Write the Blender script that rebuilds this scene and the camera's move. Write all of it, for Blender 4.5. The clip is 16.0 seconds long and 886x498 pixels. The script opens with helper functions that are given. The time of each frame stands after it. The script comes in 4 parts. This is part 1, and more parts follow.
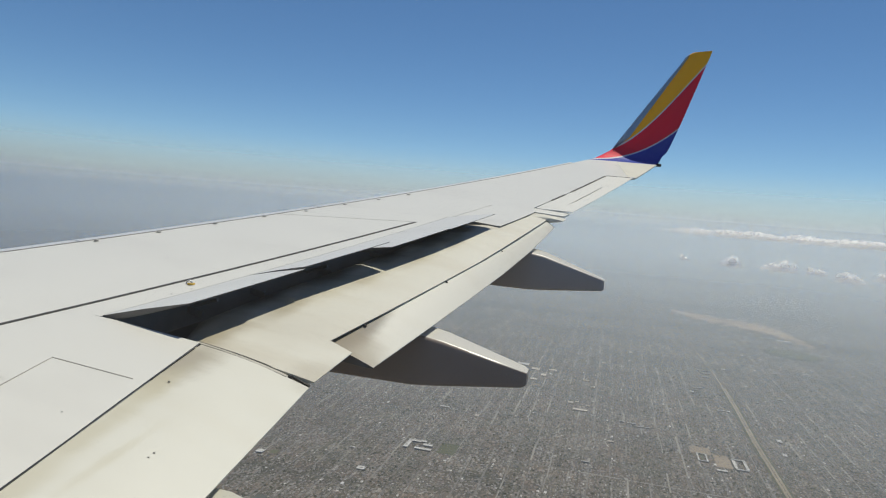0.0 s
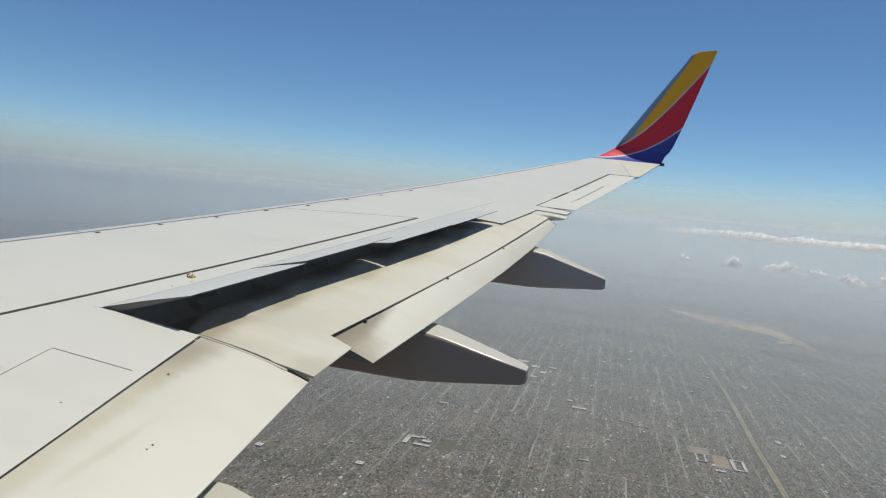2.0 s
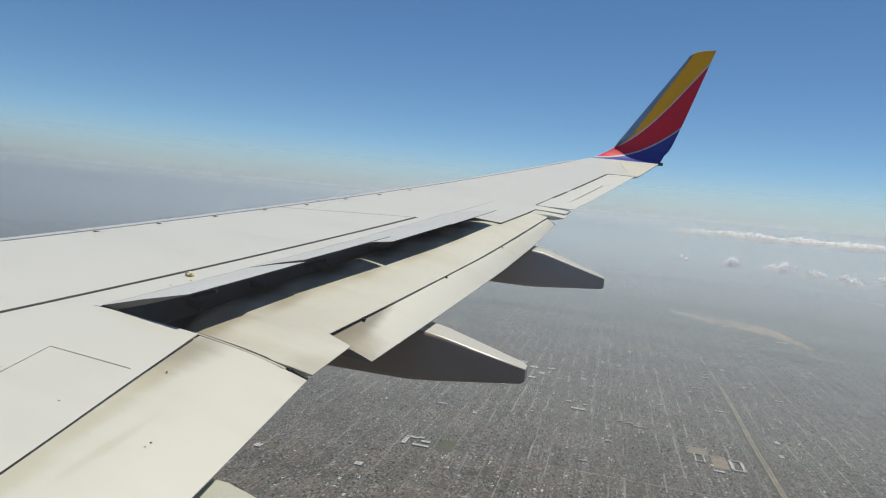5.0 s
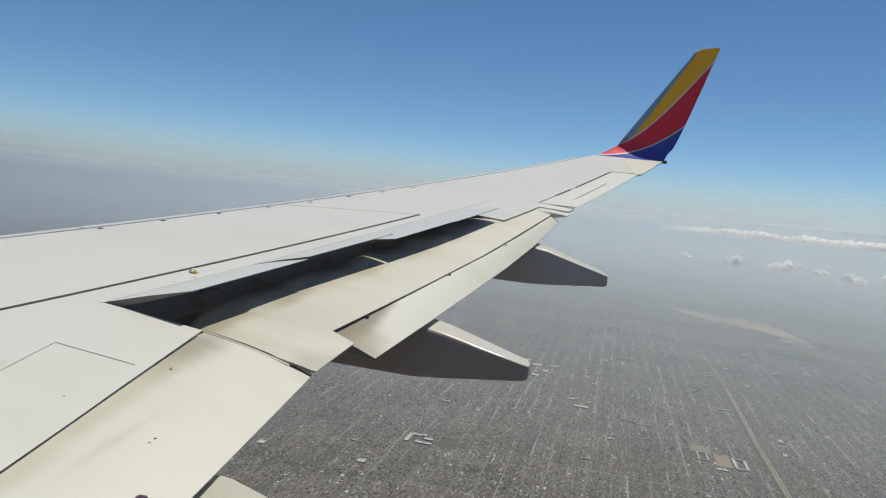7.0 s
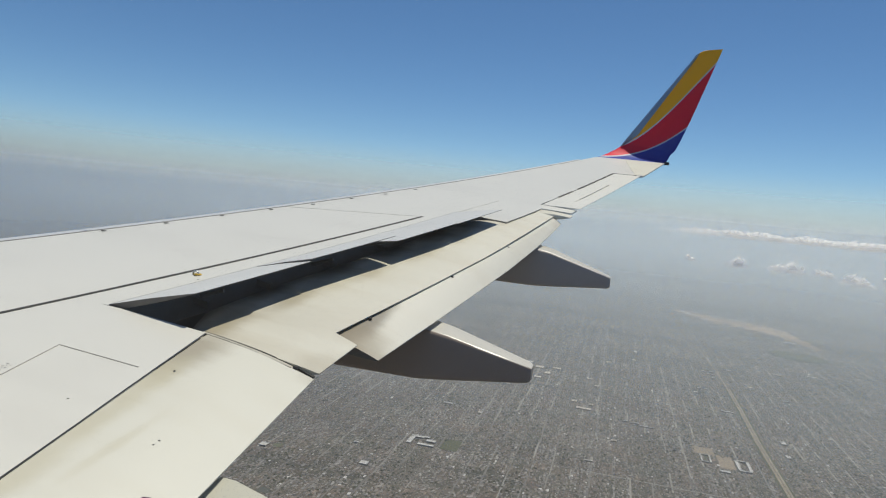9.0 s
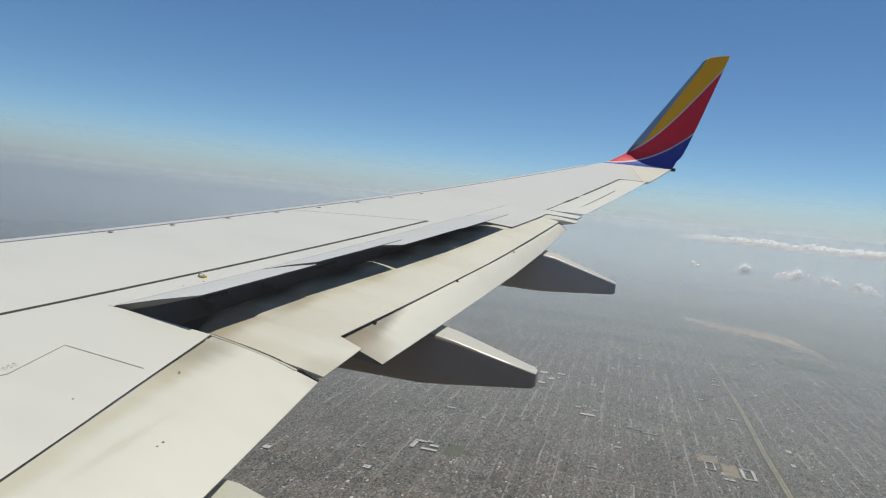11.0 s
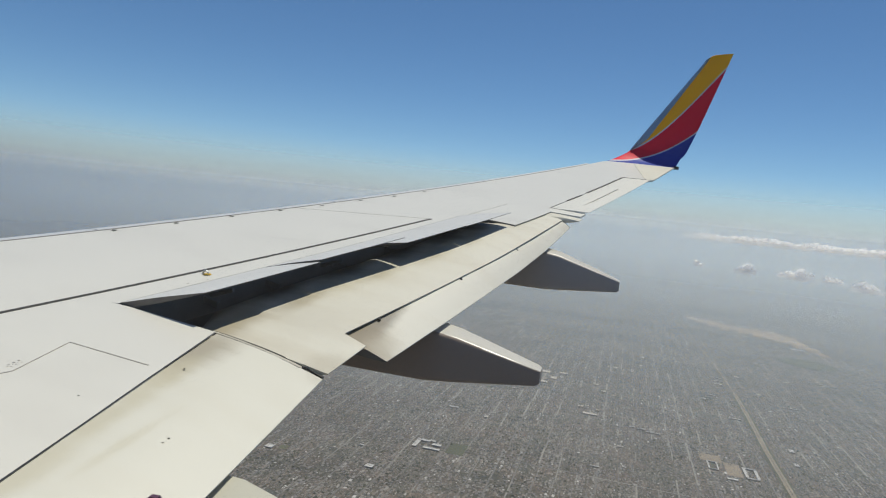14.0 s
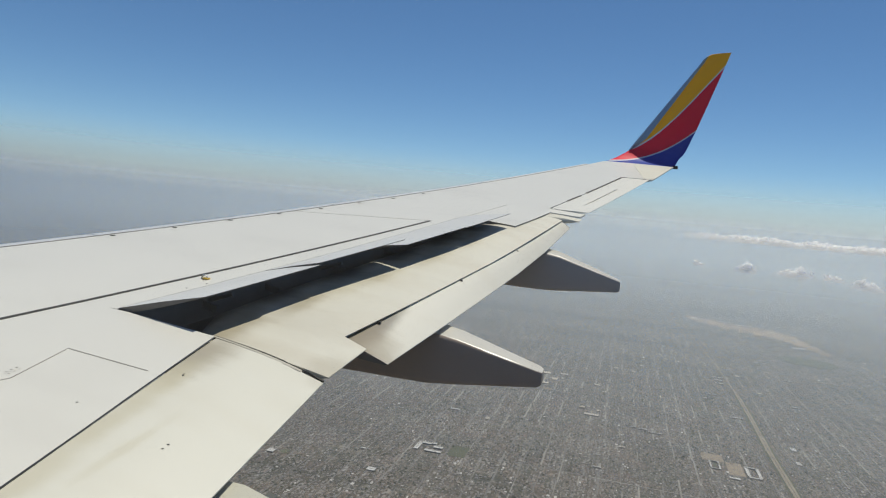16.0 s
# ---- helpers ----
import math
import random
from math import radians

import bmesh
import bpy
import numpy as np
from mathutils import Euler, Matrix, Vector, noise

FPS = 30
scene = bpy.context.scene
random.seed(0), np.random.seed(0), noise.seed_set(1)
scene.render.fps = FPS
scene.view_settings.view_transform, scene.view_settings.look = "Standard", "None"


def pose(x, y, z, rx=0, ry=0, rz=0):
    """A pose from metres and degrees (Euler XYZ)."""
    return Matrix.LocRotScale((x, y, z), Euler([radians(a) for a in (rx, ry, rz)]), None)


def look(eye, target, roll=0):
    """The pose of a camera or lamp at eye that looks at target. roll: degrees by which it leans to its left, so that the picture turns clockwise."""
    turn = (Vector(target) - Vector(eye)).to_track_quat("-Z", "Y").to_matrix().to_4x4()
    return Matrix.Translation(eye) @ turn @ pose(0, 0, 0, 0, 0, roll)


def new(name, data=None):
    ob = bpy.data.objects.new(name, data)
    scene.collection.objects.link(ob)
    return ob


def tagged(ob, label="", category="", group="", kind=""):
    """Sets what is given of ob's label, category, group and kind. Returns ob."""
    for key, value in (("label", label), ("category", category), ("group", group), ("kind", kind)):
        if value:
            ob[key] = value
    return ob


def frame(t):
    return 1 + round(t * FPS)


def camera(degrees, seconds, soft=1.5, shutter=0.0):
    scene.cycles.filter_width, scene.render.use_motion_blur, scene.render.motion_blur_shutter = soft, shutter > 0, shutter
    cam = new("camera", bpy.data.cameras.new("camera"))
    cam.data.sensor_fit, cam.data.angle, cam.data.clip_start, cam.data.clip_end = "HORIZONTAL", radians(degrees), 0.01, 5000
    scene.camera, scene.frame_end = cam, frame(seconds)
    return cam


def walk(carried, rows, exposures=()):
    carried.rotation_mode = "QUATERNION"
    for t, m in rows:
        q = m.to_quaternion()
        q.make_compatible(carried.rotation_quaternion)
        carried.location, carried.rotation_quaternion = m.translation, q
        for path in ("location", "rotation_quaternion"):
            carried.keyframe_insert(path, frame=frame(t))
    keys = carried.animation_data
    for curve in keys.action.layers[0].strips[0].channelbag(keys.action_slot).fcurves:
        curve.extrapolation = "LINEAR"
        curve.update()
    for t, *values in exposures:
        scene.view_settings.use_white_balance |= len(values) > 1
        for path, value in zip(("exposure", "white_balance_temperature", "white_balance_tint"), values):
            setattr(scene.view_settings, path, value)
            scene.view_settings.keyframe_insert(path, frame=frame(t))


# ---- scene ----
cam = camera(67.5, 16.0, soft=1.15)
walk(cam, (
    (0, look((9.6562, 1.7269, 1.9169), (7.2122, 11.4, 1.2407), 4.656)),
    (0.5, look((9.6591, 1.7327, 1.917), (7.2055, 11.4028, 1.2312), 4.532)),
    (1, look((9.6567, 1.7326, 1.9172), (7.2033, 11.4014, 1.2139), 5.022)),
    (1.5, look((9.656, 1.7345, 1.9182), (7.2036, 11.4036, 1.2155), 5.203)),
    (2, look((9.655, 1.7365, 1.9137), (7.1935, 11.4013, 1.1835), 5.465)),
    (2.5, look((9.6532, 1.7382, 1.9121), (7.203, 11.406, 1.1846), 5.442)),
    (3, look((9.6547, 1.7405, 1.9091), (7.2102, 11.4112, 1.2005), 5.486)),
    (3.5, look((9.6559, 1.7404, 1.9047), (7.2228, 11.4126, 1.1787), 5.608)),
    (4, look((9.6554, 1.7411, 1.8997), (7.2217, 11.4138, 1.1806), 5.553)),
    (6.5, look((9.6584, 1.7321, 1.8962), (7.2058, 11.3984, 1.1567), 5.392)),
    (7, look((9.6576, 1.7324, 1.8956), (7.1694, 11.3879, 1.1342), 5.542)),
    (7.5, look((9.6555, 1.7304, 1.8959), (7.1662, 11.3852, 1.1293), 5.206)),
    (8, look((9.6543, 1.7311, 1.8961), (7.1552, 11.3839, 1.1356), 5.472)),
    (8.5, look((9.6526, 1.7304, 1.8949), (7.1487, 11.383, 1.1488), 5.234)),
    (9, look((9.6522, 1.7287, 1.8953), (7.1306, 11.3775, 1.1596), 5.441)),
    (11.5, look((9.6474, 1.7302, 1.8928), (7.0433, 11.3618, 1.2214), 5.933)),
    (12, look((9.6458, 1.7295, 1.8939), (7.0515, 11.3618, 1.1955), 5.746)),
    (12.5, look((9.6435, 1.7305, 1.8927), (7.026, 11.3575, 1.2081), 5.913)),
    (13, look((9.6413, 1.7301, 1.8893), (7.0117, 11.3549, 1.2197), 5.911)),
    (13.5, look((9.6361, 1.7264, 1.883), (7.0208, 11.3552, 1.2151), 5.709)),
    (14, look((9.6346, 1.7303, 1.8761), (7.0017, 11.3526, 1.1844), 5.867)),
    (14.5, look((9.631, 1.7417, 1.8727), (7.014, 11.3678, 1.1721), 5.34)),
    (15, look((9.628, 1.7499, 1.8699), (7.0311, 11.3829, 1.1917), 5.388)),
    (15.5, look((9.6242, 1.7548, 1.8688), (7.0035, 11.383, 1.214), 5.504)),
    (16, look((9.6244, 1.7562, 1.8697), (6.9949, 11.3818, 1.2108), 5.264)),
))

# ---- world, sun, exposure ----
SUN = Vector((0.10, 0.30, 0.95)).normalized()
world = bpy.data.worlds.new("world")
scene.world = world
world.use_nodes = True
wn = world.node_tree.nodes
sky = wn.new("ShaderNodeTexSky")
sky.sky_type = "NISHITA"
sky.sun_disc = False
sky.sun_elevation = math.asin(SUN.z)
sky.sun_rotation = math.atan2(SUN.x, SUN.y)
sky.altitude = 3100
sky.air_density = 1.0
sky.dust_density = 0.1
sky.ozone_density = 3.5
wn["Background"].inputs["Strength"].default_value = 0.0905
rich = wn.new("ShaderNodeHueSaturation")
rich.inputs["Saturation"].default_value = 1.12
world.node_tree.links.new(sky.outputs[0], rich.inputs["Color"])
cool = wn.new("ShaderNodeVectorMath")
cool.operation = "MULTIPLY"
cool.inputs[1].default_value = (0.945, 1.013, 0.99)
world.node_tree.links.new(rich.outputs[0], cool.inputs[0])
world.node_tree.links.new(cool.outputs[0], wn["Background"].inputs["Color"])
sun_data = bpy.data.lights.new("sun", "SUN")
sun_data.energy, sun_data.angle, sun_data.color = 3.7, radians(0.53), (1.0, 0.945, 0.79)
sun = new("sun", sun_data)
sun.matrix_world = look(SUN * 100, (0, 0, 0))

# ---- materials ----


def material(name, colour, rough=0.5, metal=0.0, vary=0.0, scale=3.0, grain=0.0, grain_scale=60.0, bump=0.0, coat=0.0):
    """A Principled material with broad variation, fine grain and relief in object metres."""
    m = bpy.data.materials.new(name)
    m.use_nodes = True
    nt = m.node_tree
    b = nt.nodes["Principled BSDF"]
    b.inputs["Roughness"].default_value = rough
    b.inputs["Metallic"].default_value = metal
    b.inputs["Coat Weight"].default_value = coat
    b.inputs["Base Color"].default_value = (*colour, 1)
    tc = nt.nodes.new("ShaderNodeTexCoord")
    if vary or grain:
        broad = nt.nodes.new("ShaderNodeTexNoise")
        broad.inputs["Scale"].default_value = scale
        broad.inputs["Detail"].default_value = 5
        fine = nt.nodes.new("ShaderNodeTexNoise")
        fine.inputs["Scale"].default_value = grain_scale
        fine.inputs["Detail"].default_value = 3
        for n in (broad, fine):
            nt.links.new(tc.outputs["Object"], n.inputs["Vector"])
        add = nt.nodes.new("ShaderNodeMath")
        add.operation = "MULTIPLY_ADD"
        add.inputs[1].default_value = vary
        nt.links.new(broad.outputs["Fac"], add.inputs[0])
        add2 = nt.nodes.new("ShaderNodeMath")
        add2.operation = "MULTIPLY_ADD"
        add2.inputs[1].default_value = grain
        nt.links.new(fine.outputs["Fac"], add2.inputs[0])
        add.inputs[2].default_value = 1 - vary / 2 - grain / 2
        nt.links.new(add.outputs[0], add2.inputs[2])
        mix = nt.nodes.new("ShaderNodeVectorMath")
        mix.operation = "SCALE"
        mix.inputs[0].default_value = colour
        nt.links.new(add2.outputs[0], mix.inputs["Scale"])
        nt.links.new(mix.outputs[0], b.inputs["Base Color"])
        if bump:
            bp = nt.nodes.new("ShaderNodeBump")
            bp.inputs["Strength"].default_value = bump
            bp.inputs["Distance"].default_value = 0.01
            nt.links.new(fine.outputs["Fac"], bp.inputs["Height"])
            nt.links.new(bp.outputs[0], b.inputs["Normal"])
    return m


def stained(name, colour, stain, rough, stretch, low, high, strength, grain=0.05, spots=()):
    """Paint with streaky dirt: a stretched noise between two thresholds mixes the stain in; spots lay on dirt or
    painted shade.
    """
    m = material(name, colour, rough, vary=0.06, scale=0.8, grain=grain, grain_scale=40)
    nt = m.node_tree
    b = nt.nodes["Principled BSDF"]
    old = b.inputs["Base Color"].links[0].from_socket
    tc = nt.nodes.new("ShaderNodeTexCoord")
    mp = nt.nodes.new("ShaderNodeMapping")
    mp.inputs["Scale"].default_value = stretch
    ns = nt.nodes.new("ShaderNodeTexNoise")
    ns.inputs["Scale"].default_value = 1.0
    ns.inputs["Detail"].default_value = 6
    ns.inputs["Roughness"].default_value = 0.62
    rp = nt.nodes.new("ShaderNodeMapRange")
    rp.inputs["From Min"].default_value, rp.inputs["From Max"].default_value = low, high
    rp.inputs["To Max"].default_value = strength
    mx = nt.nodes.new("ShaderNodeMix")
    mx.data_type = "RGBA"
    nt.links.new(tc.outputs["Object"], mp.inputs["Vector"])
    nt.links.new(mp.outputs[0], ns.inputs["Vector"])
    nt.links.new(ns.outputs["Fac"], rp.inputs["Value"])
    nt.links.new(rp.outputs[0], mx.inputs["Factor"])
    nt.links.new(old, mx.inputs["A"])
    mx.inputs["B"].default_value = (*stain, 1)
    last = mx.outputs["Result"]
    for x, y, rx, ry, amount, tone in spots:
        place = nt.nodes.new("ShaderNodeMapping")
        place.vector_type = "TEXTURE"
        place.inputs["Location"].default_value = (x, y, 0)
        place.inputs["Scale"].default_value = (rx, ry, 1000)
        far = nt.nodes.new("ShaderNodeVectorMath")
        far.operation = "LENGTH"
        rag = nt.nodes.new("ShaderNodeMath")
        rag.operation = "MULTIPLY_ADD"
        rag.inputs[1].default_value = -0.9
        soft = nt.nodes.new("ShaderNodeMapRange")
        soft.interpolation_type = "SMOOTHSTEP"
        soft.inputs["From Min"].default_value, soft.inputs["From Max"].default_value = -0.3, 0.6
        soft.inputs["To Min"].default_value, soft.inputs["To Max"].default_value = amount, 0.0
        blot = nt.nodes.new("ShaderNodeMix")
        blot.data_type = "RGBA"
        blot.inputs["B"].default_value = (*tone, 1)
        nt.links.new(tc.outputs["Object"], place.inputs["Vector"])
        nt.links.new(place.outputs[0], far.inputs[0])
        nt.links.new(ns.outputs["Fac"], rag.inputs[0])
        nt.links.new(far.outputs["Value"], rag.inputs[2])
        nt.links.new(rag.outputs[0], soft.inputs["Value"])
        nt.links.new(soft.outputs[0], blot.inputs["Factor"])
        nt.links.new(last, blot.inputs["A"])
        last = blot.outputs["Result"]
    nt.links.new(last, b.inputs["Base Color"])
    return m


SOOT, OIL, SOOT_SHADE = (0.22, 0.18, 0.115), (0.42, 0.38, 0.25), (0.10, 0.08, 0.055)
SKIN = stained("wing_paint", (0.665, 0.655, 0.605), (0.53, 0.515, 0.475), 0.36, (0.5, 1.6, 1.0), 0.50, 0.80, 0.5)
SPOILER = stained("spoiler_paint", (0.60, 0.60, 0.58), (0.5, 0.5, 0.48), 0.42, (0.6, 2.0, 1.0), 0.50, 0.8, 0.5)
BRIGHT = stained("aileron_paint", (0.66, 0.65, 0.595), (0.58, 0.57, 0.53), 0.45, (0.5, 1.6, 1.0), 0.5, 0.8, 0.4)
STREAK = (0.7, 2.6, 1.0)
# Spoiler shade painted onto the flap front as a row of dark spots.
FRONT_SHADE = tuple((6.38 + 0.276 * (y - 6.08), y, 0.30, 0.62, 0.8, SOOT_SHADE) for y in (6.2, 7.1, 8.0, 8.9, 9.8, 10.6))
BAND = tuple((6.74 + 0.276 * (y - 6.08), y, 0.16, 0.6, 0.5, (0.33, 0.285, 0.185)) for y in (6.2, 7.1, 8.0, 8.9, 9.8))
FLAP = stained("flap_paint", (0.585, 0.572, 0.50), (0.40, 0.33, 0.22), 0.55, STREAK, 0.44, 0.82, 0.42, spots=((7.72, 6.0, 0.22, 0.32, 0.25, SOOT), (6.78, 6.25, 0.24, 0.50, 0.5, SOOT), (6.96, 6.95, 0.18, 0.55, 0.42, SOOT), (7.15, 7.6, 0.17, 0.55, 0.40, OIL), (7.36, 8.35, 0.16, 0.65, 0.45, OIL), (7.62, 9.2, 0.15, 0.75, 0.4, OIL)) + BAND + FRONT_SHADE)
AFT = stained("aft_flap_paint", (0.60, 0.588, 0.525), (0.40, 0.33, 0.22), 0.5, STREAK, 0.48, 0.85, 0.3, spots=((7.62, 6.58, 0.26, 0.50, 0.9, SOOT_SHADE), (7.72, 7.1, 0.14, 0.65, 0.75, SOOT_SHADE), (7.9, 6.5, 0.28, 0.30, 0.45, SOOT), (7.74, 6.62, 0.34, 0.42, 0.6, SOOT)))
INBOARD = stained("inboard_flap_paint", (0.60, 0.593, 0.53), (0.46, 0.42, 0.32), 0.55, STREAK, 0.46, 0.85, 0.3, spots=((6.95, 5.58, 0.27, 0.52, 0.68, SOOT), (7.16, 4.0, 0.13, 0.60, 0.45, OIL), (7.09, 4.6, 0.13, 0.60, 0.5, OIL), (7.02, 5.15, 0.14, 0.50, 0.55, OIL), (7.25, 3.4, 0.14, 0.60, 0.4, OIL), (7.33, 4.5, 0.05, 0.45, 0.3, OIL), (7.74, 5.82, 0.14, 0.10, 0.15, SOOT)))
# Sides coloured as in shade, tops as in sun: light painted into fairing colours.
FAIRING_SHADED = material("fairing_shaded", (0.275, 0.228, 0.198), 0.36, vary=0.12, scale=2.5, grain=0.06)
# Lighter copy of the shaded side colour for the farther fairing.
FAR_FAIRING_SHADED = material("far_fairing_shaded", (0.41, 0.37, 0.335), 0.4, vary=0.12, scale=2.5, grain=0.06)
FAIRING_LIT = stained("fairing_lit_top", (0.58, 0.56, 0.50), (0.40, 0.37, 0.31), 0.3, STREAK, 0.5, 0.8, 0.5)
FAIRING_SHADED.node_tree.nodes["Principled BSDF"].inputs["Specular IOR Level"].default_value = 0.35
SEAM = material("sealant", (0.035, 0.033, 0.03), 0.7, vary=0.4, scale=6)
PALE_SEAM = material("pale_seam", (0.47, 0.46, 0.43), 0.6, vary=0.4, scale=5)
DIM_SEAM = material("dim_seam", (0.30, 0.285, 0.26), 0.6, vary=0.5, scale=5)
# Grey inner paint that also stands in for the shade inside the cove.
COVE = material("cove_shade_paint", (0.24, 0.235, 0.225), 0.55, vary=0.5, scale=4, grain=0.2)
# Shade painted as a dark colour: spoiler undersides, cove panel, aft flap end.
UNDER = material("underside_shade", (0.13, 0.125, 0.118), 0.6, vary=0.4, scale=5, grain=0.2)
METAL = material("bare_metal", (0.62, 0.64, 0.66), 0.3, 0.9, vary=0.15, scale=4, grain=0.1)
RUBBER = material("dark_rubber", (0.03, 0.03, 0.03), 0.6, vary=0.3, scale=9)
YELLOW = material("yellow_fitting", (0.65, 0.42, 0.05), 0.45, vary=0.2, scale=20)

# ---- mesh helpers ----


def part(name, bm, mat, parent=None, label=""):
    me = bpy.data.meshes.new(name)
    bm.normal_update()
    bm.to_mesh(me)
    bm.free()
    for m in (mat if isinstance(mat, (list, tuple)) else [mat]):
        me.materials.append(m)
    ob = new(name, me)
    if parent is not None:
        ob.parent = parent
    if label:
        tagged(ob, label)
    return ob


def smooth(ob, degrees=35):
    me = ob.data
    me.polygons.foreach_set("use_smooth", [True] * len(me.polygons))
    me.set_sharp_from_angle(angle=radians(degrees))
    return ob


def loft(bm, rings, cap=True, closed=True):
    """Skins rings of equal length; each ring is a closed outline."""
    vs = [[bm.verts.new(p) for p in ring] for ring in rings]
    n = len(vs[0])
    for a, b in zip(vs, vs[1:]):
        for i in range(n if closed else n - 1):
            j = (i + 1) % n
            bm.faces.new((a[i], a[j], b[j], b[i]))
    if cap:
        bm.faces.new(vs[0][::-1])
        bm.faces.new(vs[-1])
    bmesh.ops.recalc_face_normals(bm, faces=bm.faces)
    return bm


def box(bm, m, sx, sy, sz):
    bmesh.ops.create_cube(bm, size=1, matrix=m @ Matrix.Diagonal((sx, sy, sz, 1)))
    return bm


def lerp(a, b, f):
    return a + (b - a) * f


# ---- wing shape ----
SWEEP = 0.5228


def le(y):
    return SWEEP * y


def top(x, y, dz=0.0):
    """Height of the wing's upper surface: dihedral, upward bend and incidence."""
    return 0.1254 * y + 0.0035 * y * y - (x - SWEEP * y) * 0.0168 + dz


def te(y):
    return 8.98 + 0.26 * (y - 11.5) if y > 6 else 7.6


def deep(c):
    """Thickness as a part of the chord."""
    return 0.5 * (0.2969 * math.sqrt(max(c, 0)) - 0.126 * c - 0.3516 * c * c + 0.2843 * c ** 3 - 0.1015 * c ** 4) * 1.15


NOSE = 0.09


def wing_ring(y0, rear, skew=0.0, hinge=None, n=26, thin=0.0):
    """A closed section: nose, upper skin to the rear edge, lower skin back. skew bends it aft of the hinge."""
    chord = max(te(y0), rear) - le(y0)
    up, low = [], []
    for i in range(n + 1):
        f = (i / n) ** 1.6
        x = le(y0) + f * (rear - le(y0))
        y = y0 + (skew * (x - hinge) if hinge and x > hinge else 0)
        up.append(Vector((x, y, top(x, y))))
        c = min((x - le(y0)) / chord, 1)
        fade = min(1, max(0.0, (1 - f) / thin)) if thin else 1
        low.append(Vector((x, y, top(x, y) - 0.012 - (0.008 + 1.7 * deep(c) * chord) * fade)))
    z = up[0].z
    nose = [Vector((le(y0) - NOSE * math.sin(a), y0, z - 0.10 + 0.10 * math.cos(a))) for a in (0.35, 0.75, 1.15, 1.57, 2.0)]
    low = [p for p in low[1:]]
    return list(reversed(nose)) + up + list(reversed(low))


wing = tagged(new("aircraft_wing"), "white painted airliner wing with raised spoilers and lowered flaps", "aircraft wing")
wing.location = (0, 0, 0)

HX0, HY0, HS = 5.89, 6.02, 0.3154


def hinge(y):
    return HX0 + HS * (y - HY0)


SKEW, SKEW_OUT = -0.17, -0.31
bm = bmesh.new()
rings = []
for y in (1.35, 2.0, 2.6, 3.3, 4.0, 4.6, 5.1, 5.6, 6.02):
    k = min(max((y - 3.0) / 3.02, 0), 1)
    h = hinge(y) if y > 5 else 5.4 + 0.1 * y
    rings.append(wing_ring(y, 7.117 - 0.13 * (y - 0.20 * k - 4.0), SKEW * k, h, thin=0.22))
loft(bm, rings)
loft(bm, [wing_ring(lerp(6.02, 10.84, i / 12), hinge(lerp(6.02, 10.84, i / 12)) - 0.004) for i in range(13)])
loft(bm, [wing_ring(y, 8.10 + 0.293 * (y + SKEW_OUT * (8.10 - hinge(y)) * k2 - 10.35), SKEW_OUT * k2, hinge(y), thin=0.5) for y, k2 in ((10.84, 1.0), (11.2, 0.7), (11.5, 0.4), (11.98, 0.0))])
loft(bm, [wing_ring(lerp(11.98, 15.4, i / 8), 8.44 + 0.2857 * (lerp(11.98, 15.4, i / 8) - 11.96)) for i in range(9)])
loft(bm, [wing_ring(lerp(15.4, 17.15, i / 5), te(lerp(15.4, 17.15, i / 5))) for i in range(6)])
bm.normal_update()
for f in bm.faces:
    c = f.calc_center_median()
    # Rear and cove-end faces take the cove grey, adding painted shade there.
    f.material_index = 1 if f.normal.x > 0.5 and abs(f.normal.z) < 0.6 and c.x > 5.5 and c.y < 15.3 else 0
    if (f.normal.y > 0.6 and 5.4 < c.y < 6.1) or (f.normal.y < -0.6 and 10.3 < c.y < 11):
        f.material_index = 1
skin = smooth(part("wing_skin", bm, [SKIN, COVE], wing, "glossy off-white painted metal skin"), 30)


def ribbon(name, pts, width, mat, lift=0.003, dz=0.0, parent=wing):
    """A narrow strip laid on the upper surface along plan points."""
    bm = bmesh.new()
    path = []
    for (x0, y0), (x1, y1) in zip(pts, pts[1:]):
        for i in range(12):
            path.append((lerp(x0, x1, i / 12), lerp(y0, y1, i / 12)))
    path.append(pts[-1])
    rows = []
    for i, (x, y) in enumerate(path):
        a, b = path[max(i - 1, 0)], path[min(i + 1, len(path) - 1)]
        d = Vector((b[0] - a[0], b[1] - a[1], 0)).normalized()
        q = Vector((-d.y, d.x, 0)) * width / 2
        rows.append([(x + s * q.x, y + s * q.y, top(x + s * q.x, y + s * q.y, dz) + h) for s, h in ((-1, -0.004), (-1, lift), (1, lift), (1, -0.004))])
    loft(bm, rows)
    return part(name, bm, mat, parent)


